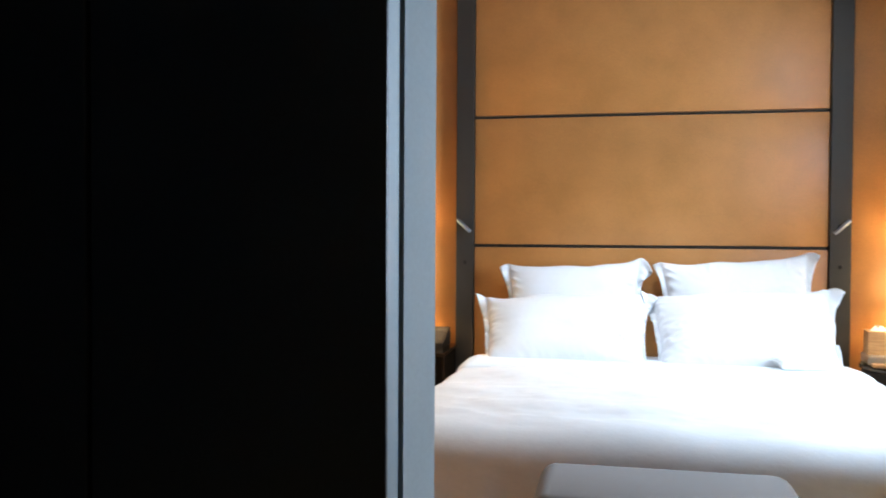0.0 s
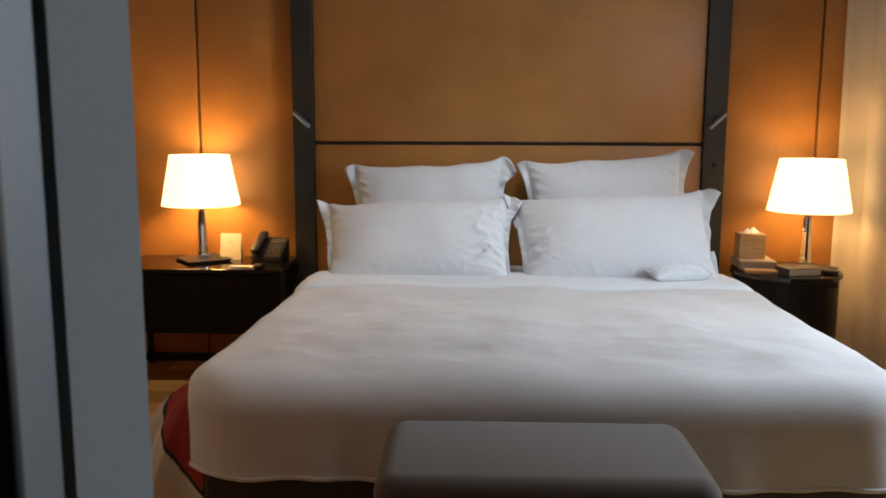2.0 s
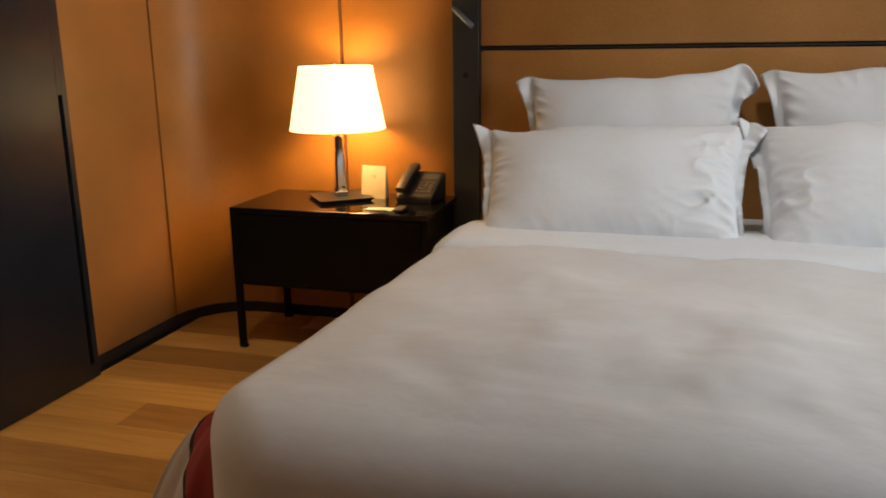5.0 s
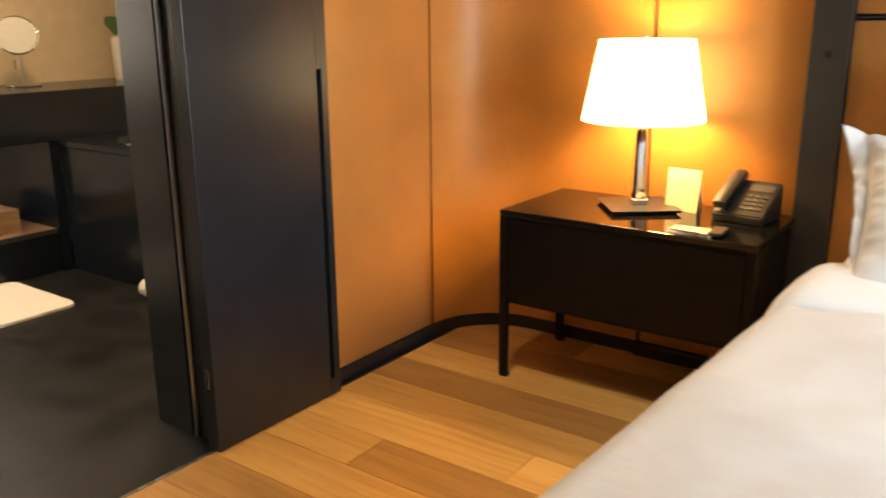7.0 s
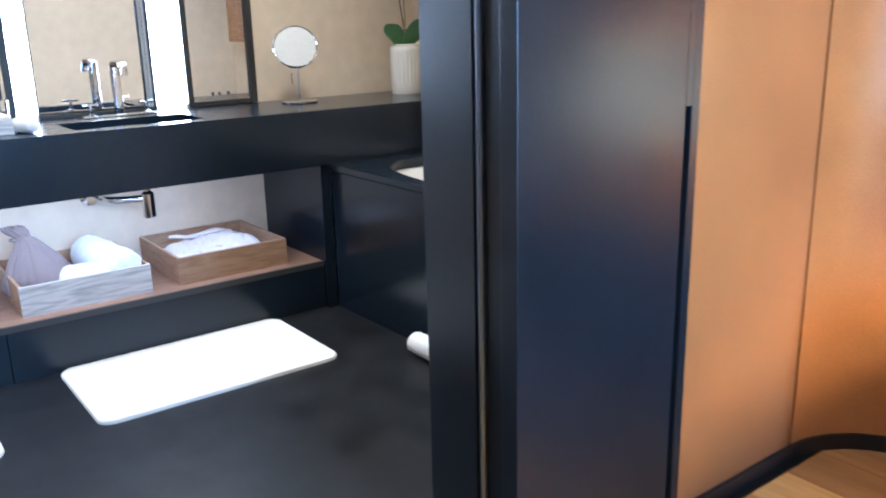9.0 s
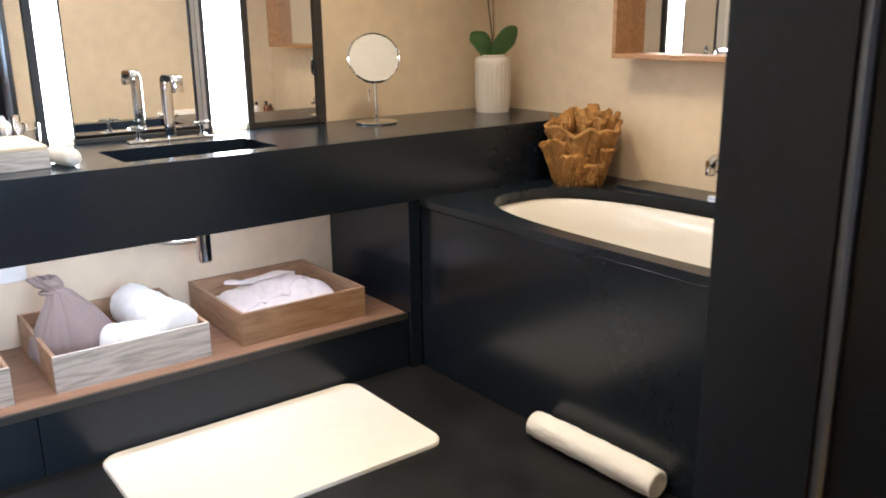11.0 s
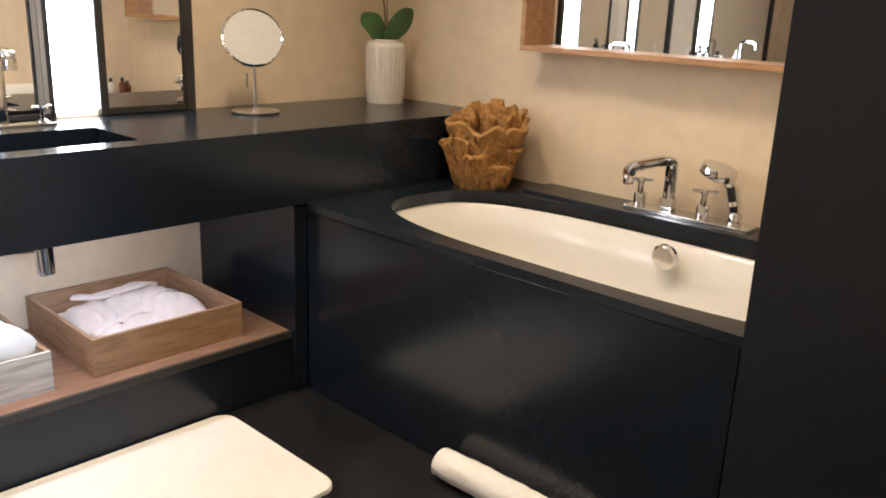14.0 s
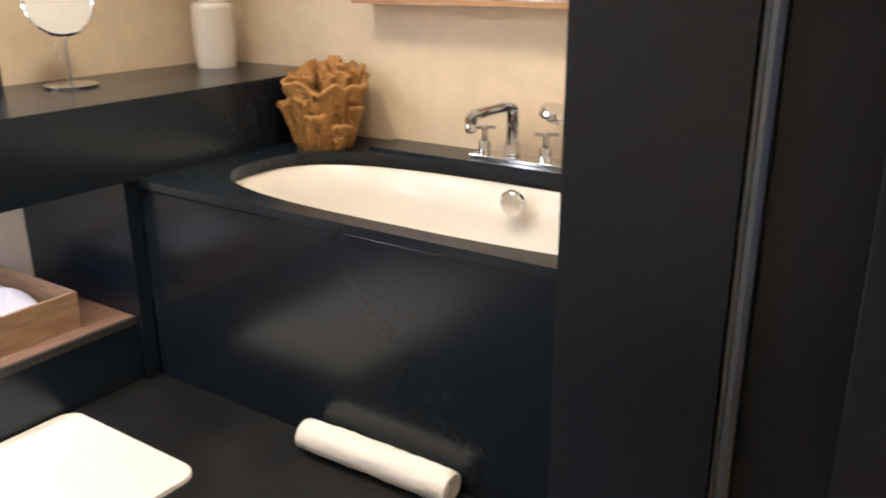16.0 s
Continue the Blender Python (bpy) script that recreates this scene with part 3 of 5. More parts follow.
for y0, y1, d in ((3.435, 3.463, 0.026), (3.822, 3.849, 0.026), (3.931, 3.937, 0.020), (4.4175, 4.427, 0.020), (4.570, 4.597, 0.026), (4.880, 4.912, 0.028)):
    part("frame_bar", box(MX, MX + d, y0, y1, MZ0, MZ1 + 0.02, 0.0015), BRONZE, mw)
for y0, y1 in ((3.4635, 3.8215), (4.5975, 4.8795)):
    part("frame_bar", box(MX, MX + 0.020, y0, y1, MZ0, MZ0 + 0.021, 0.0015), BRONZE, mw)
    part("frame_bar", box(MX, MX + 0.018, y0, y1, MZ1 + 0.001, MZ1 + 0.02, 0.0015), BRONZE, mw)
# the middle pane stands back between the two lit boxes, behind a stone ledge
part("mirror_pane", box(GLASS_X - 0.008, GLASS_X, NICHE_Y[0] + 0.005, NICHE_Y[1] - 0.005, MZ0 + 0.002, NICHE_Z), MIRROR, mw)
for y0, y1 in ((NICHE_Y[0] + 0.001, NICHE_Y[0] + 0.004), (NICHE_Y[1] - 0.004, NICHE_Y[1] - 0.001)):
    part("side_lining", box(GLASS_X + 0.001, BATH_X + 0.001, y0, y1, MZ0, NICHE_Z - 0.001), WHITE_WALL, mw)
part("ledge", box(GLASS_X + 0.001, BATH_X - 0.0005, NICHE_Y[0] + 0.005, NICHE_Y[1] - 0.005, 0.880, MZ0 - 0.001), STONE, mw)
part("upstand", box(BATH_X + 0.0005, BATH_X + 0.016, 3.9375, 4.417, MZ0 - 0.001, MZ0 + 0.014, 0.001), BRONZE, mw)

mw2 = thing("mirror_wall", (0, 0, 0), "vanity mirror in black frame with one lit panel", "mirror")
WX = BATH_X + 0.002
part("mirror_pane", box(WX, WX + 0.012, 2.00, 2.900, MZ0 + 0.022, MZ1), MIRROR, mw2)
part("light_panel", box(WX + 0.004, WX + 0.02, 2.925, 3.085, MZ0 + 0.022, MZ1), LIGHT_PANEL, mw2)
for y0, y1 in ((1.97, 1.999), (2.901, 2.924), (3.086, 3.11)):
    part("frame_bar", box(WX, WX + 0.026, y0, y1, MZ0, MZ1, 0.0015), BRONZE, mw2)

bm_box = thing("framed_mirror", (0, 0, 0), "box-framed oak wall mirror above the bathtub", "mirror")
BX0, BX1, BZ0, BZ1, BY = -3.805, -2.42, 1.148, 1.95, 5.738
part("mirror_pane", box(BX0 + 0.02, BX1 - 0.02, BATH_Y - 0.03, BATH_Y - 0.002, BZ0 + 0.018, BZ1 - 0.018), MIRROR, bm_box)
part("frame_board", box(BX0, BX1, BY, BATH_Y - 0.001, BZ0, BZ0 + 0.018, 0.001), FRAME_WOOD, bm_box)
part("frame_board", box(BX0, BX1, BY, BATH_Y - 0.001, BZ1 - 0.018, BZ1, 0.001), FRAME_WOOD, bm_box)
for x in (BX0, BX1 - 0.018):
    part("frame_board", box(x, x + 0.018, BY, BATH_Y - 0.001, BZ0 + 0.0185, BZ1 - 0.0185, 0.001), FRAME_WOOD, bm_box)


# ---- bedroom things ----
def rect_ring(k, n, x0, x1, y0, y1, r):
    """The point at k/n of the way round a rounded rectangle, and its outward direction."""
    w, d = x1 - x0 - 2 * r, y1 - y0 - 2 * r
    per = [w, r * math.pi / 2, d, r * math.pi / 2] * 2
    s = k / n * sum(per)
    corners = [(x0 + r, y0, 1, 0), (x1 - r, y0 + r), (x1, y0 + r, 0, 1), (x1 - r, y1 - r), (x1 - r, y1, -1, 0), (x0 + r, y1 - r), (x0, y1 - r, 0, -1), (x0 + r, y0 + r)]
    for i, length in enumerate(per):
        if s <= length or i == 7:
            if i % 2 == 0:
                x, y, dx, dy = corners[i]
                return Vector((x + dx * s, y + dy * s)), Vector((dy, -dx))
            cx, cy = corners[i]
            a = radians(-90 + 90 * (i // 2)) + s / r
            return Vector((cx + r * math.cos(a), cy + r * math.sin(a))), Vector((math.cos(a), math.sin(a)))
        s -= length


def draped(x0, x1, y0, y1, r, top, hem, edge, flare, crown, seed, folds=0.012, n=220, inner=48):
    """A soft cover over a rectangle: a slightly crowned top that rounds over its edges and hangs to the hem."""
    bm = bmesh.new()
    mid = Vector(((x0 + x1) / 2, (y0 + y1) / 2))
    ring0 = [rect_ring(k, n, x0, x1, y0, y1, r) for k in range(n)]
    round_over = [edge * (1 + 0.8 * max(0.0, -d.y) ** 2) for _, d in ring0]
    ring0 = [(p - d * (e - edge), d) for (p, d), e in zip(ring0, round_over)]
    rows = []
    for i in range(inner):
        q = ((i + 1) / inner) ** 0.8
        row = []
        for p, _ in ring0:
            c = mid.lerp(p, q)
            z = top + crown * (1 - q ** 3) + wobble((c.x, c.y, 0), 2.2, 0.012, seed) + wobble((c.x * 0.6, c.y, 0), 5.0, 0.016, seed) + (wobble((c.x * 0.7, c.y, 0), 9, 0.007, seed) + wobble((c.x * 0.8, c.y, 0), 17, 0.003, seed)) * min(1, 6 * (1 - q))
            row.append(bm.verts.new((c.x, c.y, z)))
        rows.append(row)
    for i in range(1, 8):
        a = radians(90 * i / 7)
        row = []
        for k, (p, d) in enumerate(ring0):
            z = top - round_over[k] * (1 - math.cos(a)) + wobble((p.x, p.y, 0), 2.2, 0.012, seed) * (1 - i / 8) + wobble((p.x * 0.6, p.y, 0), 5.0, 0.016, seed) * (1 - i / 8)
            row.append(bm.verts.new((p.x + d.x * round_over[k] * math.sin(a), p.y + d.y * round_over[k] * math.sin(a), z)))
        rows.append(row)
    for i in range(1, 11):
        h = i / 10
        row = []
        for k, (p, d) in enumerate(ring0):
            wave = folds * h * (math.sin(k * 0.33 + 2 * wobble((p.x, p.y, 1), 1.7, 2.0, seed)) + 0.7 * math.sin(k * 0.71))
            out = round_over[k] + flare * h + wave
            z = top - round_over[k] - (top - round_over[k] - hem) * h + (wobble((p.x, p.y, 2), 2.5, 0.02, seed) if i == 10 else 0)
            row.append(bm.verts.new((p.x + d.x * out, p.y + d.y * out, z)))
        rows.append(row)
    centre = bm.verts.new((mid.x, mid.y, top + crown))
    for k in range(n):
        bm.faces.new((centre, rows[0][k], rows[0][(k + 1) % n]))
    for a, b in zip(rows, rows[1:]):
        for k in range(n):
            bm.faces.new((a[k], b[k], b[(k + 1) % n], a[(k + 1) % n]))
    return bm


BED_X0, BED_X1, BED_Y0, BED_Y1 = -0.55, 1.44, 3.32, 5.49
bed = thing("bed", (0, 0, 0), "king-size bed with dark upholstered base and white mattress", "bed")
part("base", box(BED_X0 + 0.02, BED_X1 - 0.02, BED_Y0 + 0.02, BED_Y1, 0.08, 0.34, 0.015), BRONZE, bed, "dark upholstered base")
for x in (BED_X0 + 0.12, BED_X1 - 0.12):
    for y in (BED_Y0 + 0.14, BED_Y1 - 0.14):
        part("leg", box(x - 0.03, x + 0.03, y - 0.03, y + 0.03, 0.0, 0.08), LACQUER, bed)
part("mattress", box(BED_X0 + 0.05, BED_X1 - 0.02, BED_Y0 + 0.03, BED_Y1 - 0.005, 0.34, 0.575, 0.05, 4), LINEN, bed, "white sheeted mattress", smooth=True)

cover = thing("coverlet", (0, 0, 0), "white quilted coverlet draped over the bed to below the mattress", "bedspread")
cloth = draped(BED_X0 + 0.012, BED_X1 + 0.002, BED_Y0 + 0.048, 4.93, 0.125, 0.603, 0.322, 0.068, 0.012, 0.022, 3.1, 0.009, 320, 64)
# the side by the square nightstand draws in towards the head
for v in cloth.verts:
    v.co.x += 0.075 * min(max((v.co.y - 3.45) / 1.4, 0), 1) * min(max((0.45 - v.co.x) / 0.9, 0), 1)
cloth.verts.ensure_lookup_table()
edge_line = [v.co.copy() for v in cloth.verts[-321:-1]]
part("cloth", cloth, COVERLET, cover, smooth="all")
part("hem", sweep(edge_line + edge_line[:1], 0.004, 0.007, 6), COVERLET, cover, "stitched hem", smooth="all")
fold = lattice(120, 12, lambda u, v: (-0.545 + 2.035 * u, 4.605 + 0.345 * v, 0.638 - 0.010 * v - 0.036 * max(0, 1 - v / 0.16) ** 2 + 0.004 * math.sin(math.pi * v) + wobble((u * 3, v, 0), 3, 0.005, 5) - 0.105 * (1 - math.sqrt(1 - (0.96 * max(0, abs(u - 0.5) * 2 - 0.905) / 0.095) ** 2))))
sheet = solid("turned_sheet", fold, LINEN, "white cotton sheet turned down below the pillows", "sheet", smooth="all")
sheet.modifiers.new("thickness", "SOLIDIFY").thickness = 0.005


def pillow(w, h, t, seed, droop, flange=0.085, k=1.0, crush=()):
    """A plump pillow in a case with a loose flat flap at either end; x across, z up, y through.
    crush: (u, v, reach, depth) of places where the cloth is pushed into sharp folds."""
    nu, nv = 132, 72
    def ridge(p):
        return (1 - min(1, 2.2 * abs(noise.noise(p)))) ** 2
    def point(side):
        def at(i, j):
            u, v = 2 * i - 1, 2 * j - 1
            ui, vi, sg = min(abs(u) / (1 - flange), 1), abs(v), math.copysign(1, u)
            flap = max(0.0, (abs(u) - 1 + flange) / flange)
            up = 0.5 + 0.5 * v
            full = (1 - ui ** 2.8) ** 0.50 * (1 - vi ** 2.5) ** 0.50
            body = w / 2 * (1 - flange) * (1 - 0.025 * (1 - v) - 0.055 * (1 - v * v) * ui ** 3)
            x = sg * (body * min(abs(u) / (1 - flange), 1) + flap * (0.012 + 0.036 * up ** 1.4) * w / 0.9)
            z = h / 2 * v * (1 - 0.10 * (1 - ui ** 5)) + 0.012 * k * noise.noise(Vector((u * 2.4, seed, v))) * (v > 0) * v
            edge = math.exp(-((1 - ui) / 0.13) ** 2)
            top = math.exp(-((1 - v) / 0.30) ** 2)
            low = math.exp(-((1 + v) / 0.25) ** 2)
            soft = full ** 0.35
            drawn = ridge(Vector((u * 2.2, v * 4.5 * h / 0.5 + u * 1.5, seed + 2))) * edge
            gather = ridge(Vector((u * 7 * w + v * 1.5, v * 1.5, seed + 5))) * (top * 0.8 + low * 0.5) * max(0, 0.35 + noise.noise(Vector((u * 1.6, seed, 0))))
            slack = noise.noise(Vector((u * 2.6, v * 1.8, seed + 7)))
            y = 0.0 if max(abs(u), abs(v)) > 0.999 else side * (t * full + 0.0025)
            fold = 0.028 * drawn + 0.024 * gather + 0.010 * slack * full
            for cu, cv, reach, depth in crush:
                near = math.exp(-(((u - cu) * w / h) ** 2 + (v - cv) ** 2) / reach ** 2)
                fold += depth * near * (ridge(Vector((u * 1.5 + 0.5 * noise.noise(Vector((u * 4, v * 4, seed))), v * 2.4 - u * 1.2, seed + 11))) + 0.6 * ridge(Vector((u * 4.5, v * 5.5 + u * 2, seed + 17))) - 0.4)
            y += k * side * soft * fold if y else 0.0
            sway = noise.noise(Vector((sg * 3, v * 2.6, seed))) * 0.075 + noise.noise(Vector((sg * 3, v * 6.5, seed + 1))) * 0.030
            y += k * flap * (sway - 0.012)
            ear = flap * max(0, v - 0.45) / 0.55
            y -= 0.35 * droop * ear
            z -= (1.3 if sg > 0 else 0.35) * droop * ear * flap ** 1.5
            x += (0.40 if sg > 0 else 0.15) * sg * droop * ear
            return (x, y, z)
        return at
    bm = lattice(nu, nv, point(-1))
    bm = lattice(nu, nv, point(1), bm)
    bmesh.ops.remove_doubles(bm, verts=bm.verts, dist=0.0005)
    return bm


for name, w, h, t, place, seed, droop, crush, label in (
        ("pillow", 0.83, 0.56, 0.105, (0.030, 5.350, 0.858, -17, -2.8, 0), 11, 0.075, (), "square white pillow standing against the headboard"),
        ("pillow", 0.86, 0.57, 0.105, (0.935, 5.350, 0.885, -17, -4.0, 0), 23, 0.030, ((0.85, 0.1, 0.5, 0.012),), "square white pillow standing against the headboard"),
        ("pillow", 0.955, 0.51, 0.135, (-0.008, 4.985, 0.752, -44, -2.4, 1), 37, 0.05, ((0.80, -0.40, 0.55, 0.024), (0.84, 0.4, 0.45, 0.020)), "long white pillow with crumpled end leaning on the one behind"),
        ("pillow", 0.99, 0.54, 0.135, (0.915, 4.985, 0.776, -44, -3.2, -1), 51, 0.05, ((-0.82, -0.30, 0.50, 0.022),), "long white pillow leaning on the one behind")):
    solid(name, pillow(w, h, t, seed, droop, crush=crush), LINEN, label, "pillow", pose(*place), "pillows on the bed", smooth="all")

solid("lavender_sachet", pillow(0.27, 0.115, 0.028, 71, 0.0, 0.04, 0.4, ((0, 0, 1.6, 0.022),)), PALE_BLUE, "small pale crinkled cushion lying on the bed", "cushion", pose(1.16, 4.745, 0.664, -80, 0, 10), smooth="all")

# throw hanging out on both sides under the coverlet
def throw(sx):
    t = thing("throw_blanket", (0, 0, 0), "striped red and grey fringed wool throw over the bed side", "blanket", "throws at the bed sides")
    def at(u, v):
        """u runs back along the bed side from its corner, v down; the cloth swings out as it hangs."""
        z = 0.545 - 0.405 * v + 0.012 * math.sin(5 * u) * v
        swing = 0.37 * u ** 0.8 * v ** 0.42 + u * v * (0.016 * math.sin(14 * u + 0.6) + 0.010 * math.sin(31 * u))
        x = -0.515 - swing
        y = 3.365 + 0.16 * u + 0.02 * v * math.sin(9 * u)
        return (x if sx < 0 else 0.945 - x, y, z)
    def band(u, v):
        border = max(0.10, 0.16 + 0.66 * (0.95 - u))
        return 2 if u < 0.035 or abs(v - border) < 0.022 else 0 if v < border else 1
    bm = lattice(160, 90, at, mat=band)
    cloth = part("cloth", bm, [RED, WOOL_GREY, WOOL_BLACK], t, smooth="all")
    cloth.modifiers.new("thickness", "SOLIDIFY").thickness = 0.006
    fr = bmesh.new()
    for k in range(90):
        u = (k + 0.5) / 90
        a = Vector(at(u, 1.0))
        sweep([a + Vector((0, 0, 0.004)), a + Vector((sx * 0.006, 0.004 * math.sin(k * 2.1), -0.04)), a + Vector((sx * 0.012, 0.008 * math.sin(k * 3.3), -0.085 - 0.01 * math.sin(k * 1.7)))], 0.0028, sides=5, bm=fr)
    tagged(part("fringe", fr, [WOOL_GREY], t, "twisted grey fringe", smooth="all"), kind="stuff")


throw(-1)
throw(1)

# bench
bench = thing("bench", (0.410, 3.025, 0), "low rounded bench in taupe fabric at the foot of the bed", "bench")
seat = bmesh.new()
bmesh.ops.create_cube(seat, size=1)
bmesh.ops.scale(seat, vec=(0.785, 0.43, 0.34), verts=seat.verts)
bmesh.ops.bevel(seat, geom=[e for e in seat.edges if abs(e.verts[0].co.z - e.verts[1].co.z) > 0.1], offset=0.06, segments=5, affect="EDGES", profile=0.5)
bmesh.ops.bevel(seat, geom=[e for e in seat.edges if e.verts[0].co.z > 0.1 and e.verts[1].co.z > 0.1 and len(e.link_faces) == 2 and any(abs(f.normal.z) < 0.5 for f in e.link_faces)], offset=0.05, segments=5, affect="EDGES", profile=0.5)
bmesh.ops.translate(seat, vec=(0, 0, 0.367), verts=seat.verts)
part("seat", seat, TAUPE, bench, smooth=True)
for x in (-0.36, 0.36):
    for y in (-0.15, 0.15):
        part("leg", box(x - 0.02, x + 0.02, y - 0.02, y + 0.02, 0, 0.198), LACQUER, bench)

# left nightstand
ns = thing("nightstand", (-1.533, 5.085, 0), "black-stained wooden nightstand on slim square legs beside the bed", "nightstand")
NW, ND = 0.845, 0.445
part("body", box(0.012, NW - 0.012, 0.012, ND - 0.004, 0.275, 0.583, 0.002), DARKWOOD, ns)
part("top", box(0.0, NW, 0.0, ND, 0.583, 0.602, 0.003), GLOSS_BLACK, ns, "polished black top")
part("drawer_front", box(0.030, NW - 0.030, 0.006, 0.020, 0.290, 0.566, 0.002), DARKWOOD, ns)
for x in (0.0, NW - 0.026):
    for y in (0.002, ND - 0.030):
        leg = part("leg", box(x, x + 0.026, y, y + 0.026, 0.012, 0.582, 0.002), DARKWOOD, ns)
        part("foot", box(x + 0.001, x + 0.032, y + 0.001, y + 0.025, 0, 0.012, 0.002), BLACK, leg)

# right nightstand
rn = thing("round_nightstand", (1.820, 5.255, 0), "drum-shaped black nightstand with a thin round top", "nightstand")
part("drum", lathe([(0.245, 0.0), (0.245, 0.06), (0.250, 0.065), (0.250, 0.572)], 64), DARKWOOD, rn, smooth=40)
part("top", lathe([(0.261, 0.575), (0.265, 0.579), (0.265, 0.594), (0.261, 0.598)], 64), GLOSS_BLACK, rn, "polished black top", smooth=40)
part("drawer_grip", box(0.0, 0.13, -0.248, -0.21, 0.548, 0.5725), BLACK, rn, m=pose(0, 0, 0, 0, 0, 8))
for a in (-128, -62):
    part("door_joint", box(-0.0025, 0.0025, -0.2512, -0.246, 0.07, 0.57), BLACK, rn, m=pose(0, 0, 0, 0, 0, a + 90))


def table_lamp(x, y, z, spin):
    """A bedside lamp: square foot, glass and chrome column, tapered shade."""
    t = thing("table_lamp", (x, y, z, 0, 0, spin), "lit bedside lamp with tapered cream shade and chrome column", "lamp", "bedside lamps")
    foot = bmesh.new()
    own = prism([(-0.115, -0.115), (0.115, -0.115), (0.115, 0.115), (-0.115, 0.115)], 0, 0.014)
    for v in own.verts:
        if v.co.z < 0.005:
            v.co.x *= 0.88
            v.co.y *= 0.88
    part("foot", joined(foot, own), LACQUER, t, "flat black square foot", m=pose(0, 0, 0, 0, 0, 0))
    part("collar", box(-0.026, 0.026, -0.026, 0.026, 0.014, 0.034, 0.003), CHROME, t, "chrome collar")
    part("column", sweep([(0, 0, 0.034 + 0.03 * k) for k in range(8)] + [(0, 0, 0.262)], 0.024, sides=16, square=True, taper=lambda q: 1.0 - 0.32 * q), CHROME, t, "square tapering chrome column", smooth=30)
    part("neck", lathe([(0.008, 0.262), (0.008, 0.30)], 16), CHROME, t, smooth=40)
    shade = bmesh.new()
    lathe([(0.198, 0.293), (0.198, 0.297), (0.151, 0.545), (0.151, 0.549), (0.148, 0.549), (0.195, 0.293), (0.198, 0.293)], 72, bm=shade, cap=False)
    part("shade", shade, SHADE, t, "glowing tapered fabric shade", smooth=40)
    ring = bmesh.new()
    for k in range(3):
        a = radians(120 * k)
        sweep([(0, 0, 0.535), (0.1485 * math.cos(a), 0.1485 * math.sin(a), 0.545)], 0.0015, sides=6, bm=ring)
    part("spider", ring, CHROME, t)
    part("finial", lathe([(0.003, 0.53), (0.006, 0.545), (0.008, 0.556), (0.003, 0.562)], 16), CHROME, t, smooth=40)


table_lamp(-1.161, 5.365, 0.602, 38)
table_lamp(1.930, 5.290, 0.598, 30)

# reading lights and switches on the straps
for x, s in ((-0.645, 1), (1.507, -1)):
    r = thing("reading_light", (x, 5.494, 1.335), "slim steel reading light tilted on the bronze strap", "wall lamp", "reading lights")
    part("mount", lathe([(0.014, 0.0), (0.014, 0.018), (0.008, 0.03)], 20), BRONZE, r, m=pose(0, 0, 0, 90, 0, 0), smooth=40)
    part("tube", lathe([(0.009, -0.055), (0.011, -0.052), (0.011, 0.052), (0.009, 0.055)], 20), DULL_STEEL, r, m=pose(0, -0.036, 0, 0, -s * 47, 0), smooth=40)
    sw = thing("wall_switch", (x, 5.4935, 1.108), "tiny dark push switch in the bronze strap", "switch", "wall switches")
    part("button", lathe([(0.011, 0), (0.011, 0.002), (0.008, 0.005), (0.004, 0.006)], 20), BLACK, sw, m=pose(0, 0, 0, 90, 0, 0), smooth=40)

# telephone
ph = thing("telephone", (-0.815, 5.40, 0.602, 0, 0, -6), "black corded desk telephone on the nightstand", "telephone")
ph.scale = (0.90, 0.90, 0.90)
body = bmesh.new()
own = prism([(-0.09, -0.085), (0.09, -0.085), (0.09, 0.085), (-0.09, 0.085)], 0.0, 0.03)
for v in own.verts:
    if v.co.z > 0.01 and v.co.y > 0:
        v.co.z = 0.125
bmesh.ops.bevel(own, geom=own.edges[:], offset=0.005, segments=2, affect="EDGES")
part("base", joined(body, own), PLASTIC, ph, smooth=30)
tilt = 29
part("handset", sweep(rounded([(-0.062, -0.088, 0.058), (-0.062, -0.055, 0.078), (-0.062, 0.05, 0.135), (-0.062, 0.086, 0.142)], 2), 0.023, 0.016, 14, square=True), PLASTIC, ph, smooth=30)
part("screen", box(-0.01, 0.075, 0.035, 0.072, 0.0, 0.004, 0.001), KEYCAP, ph, m=pose(0, 0, 0.0765, tilt, 0, 0))
for i in range(3):
    for j in range(4):
        part("key", box(-0.006 + 0.028 * i, 0.014 + 0.028 * i, -0.065 + 0.022 * j, -0.05 + 0.022 * j, 0.0, 0.006, 0.0015), KEYCAP, ph, m=pose(0, 0, 0.0755, tilt, 0, 0))

card = thing("folded_card", (-1.025, 5.415, 0.602, 0, 0, -8), "folded cream card standing on the nightstand", "card")
for s in (-1, 1):
    part("leaf", box(-0.058, 0.058, -0.0006, 0.0006, 0, 0.138), PAPER, card, m=pose(0, s * 0.018, 0, s * 7.3, 0, 0))
for k in range(2):
    part("printed_line", box(-0.012, 0.012, -0.0002, 0.0002, 0, 0.002), INK, card, m=pose(0, -0.008, 0.095 - 0.008 * k, -7.3, 0, 0))
pad = thing("notepad", (-0.885, 5.145, 0.602, 0, 0, 4), "cream notepad with pen on the nightstand", "notepad")
part("pages", box(-0.075, 0.055, -0.045, 0.045, 0, 0.006, 0.001), PAPER, pad)
part("cover", box(0.045, 0.085, -0.047, 0.047, 0.0062, 0.016, 0.003), PLASTIC, pad)
pen = solid("pen", lathe([(0.001, -0.07), (0.004, -0.06), (0.004, 0.065), (0.002, 0.068)], 12), STEEL, "slim steel pen lying across the notepad", "pen", pose(-0.89, 5.10, 0.6125, 90, 0, 78), smooth=40)

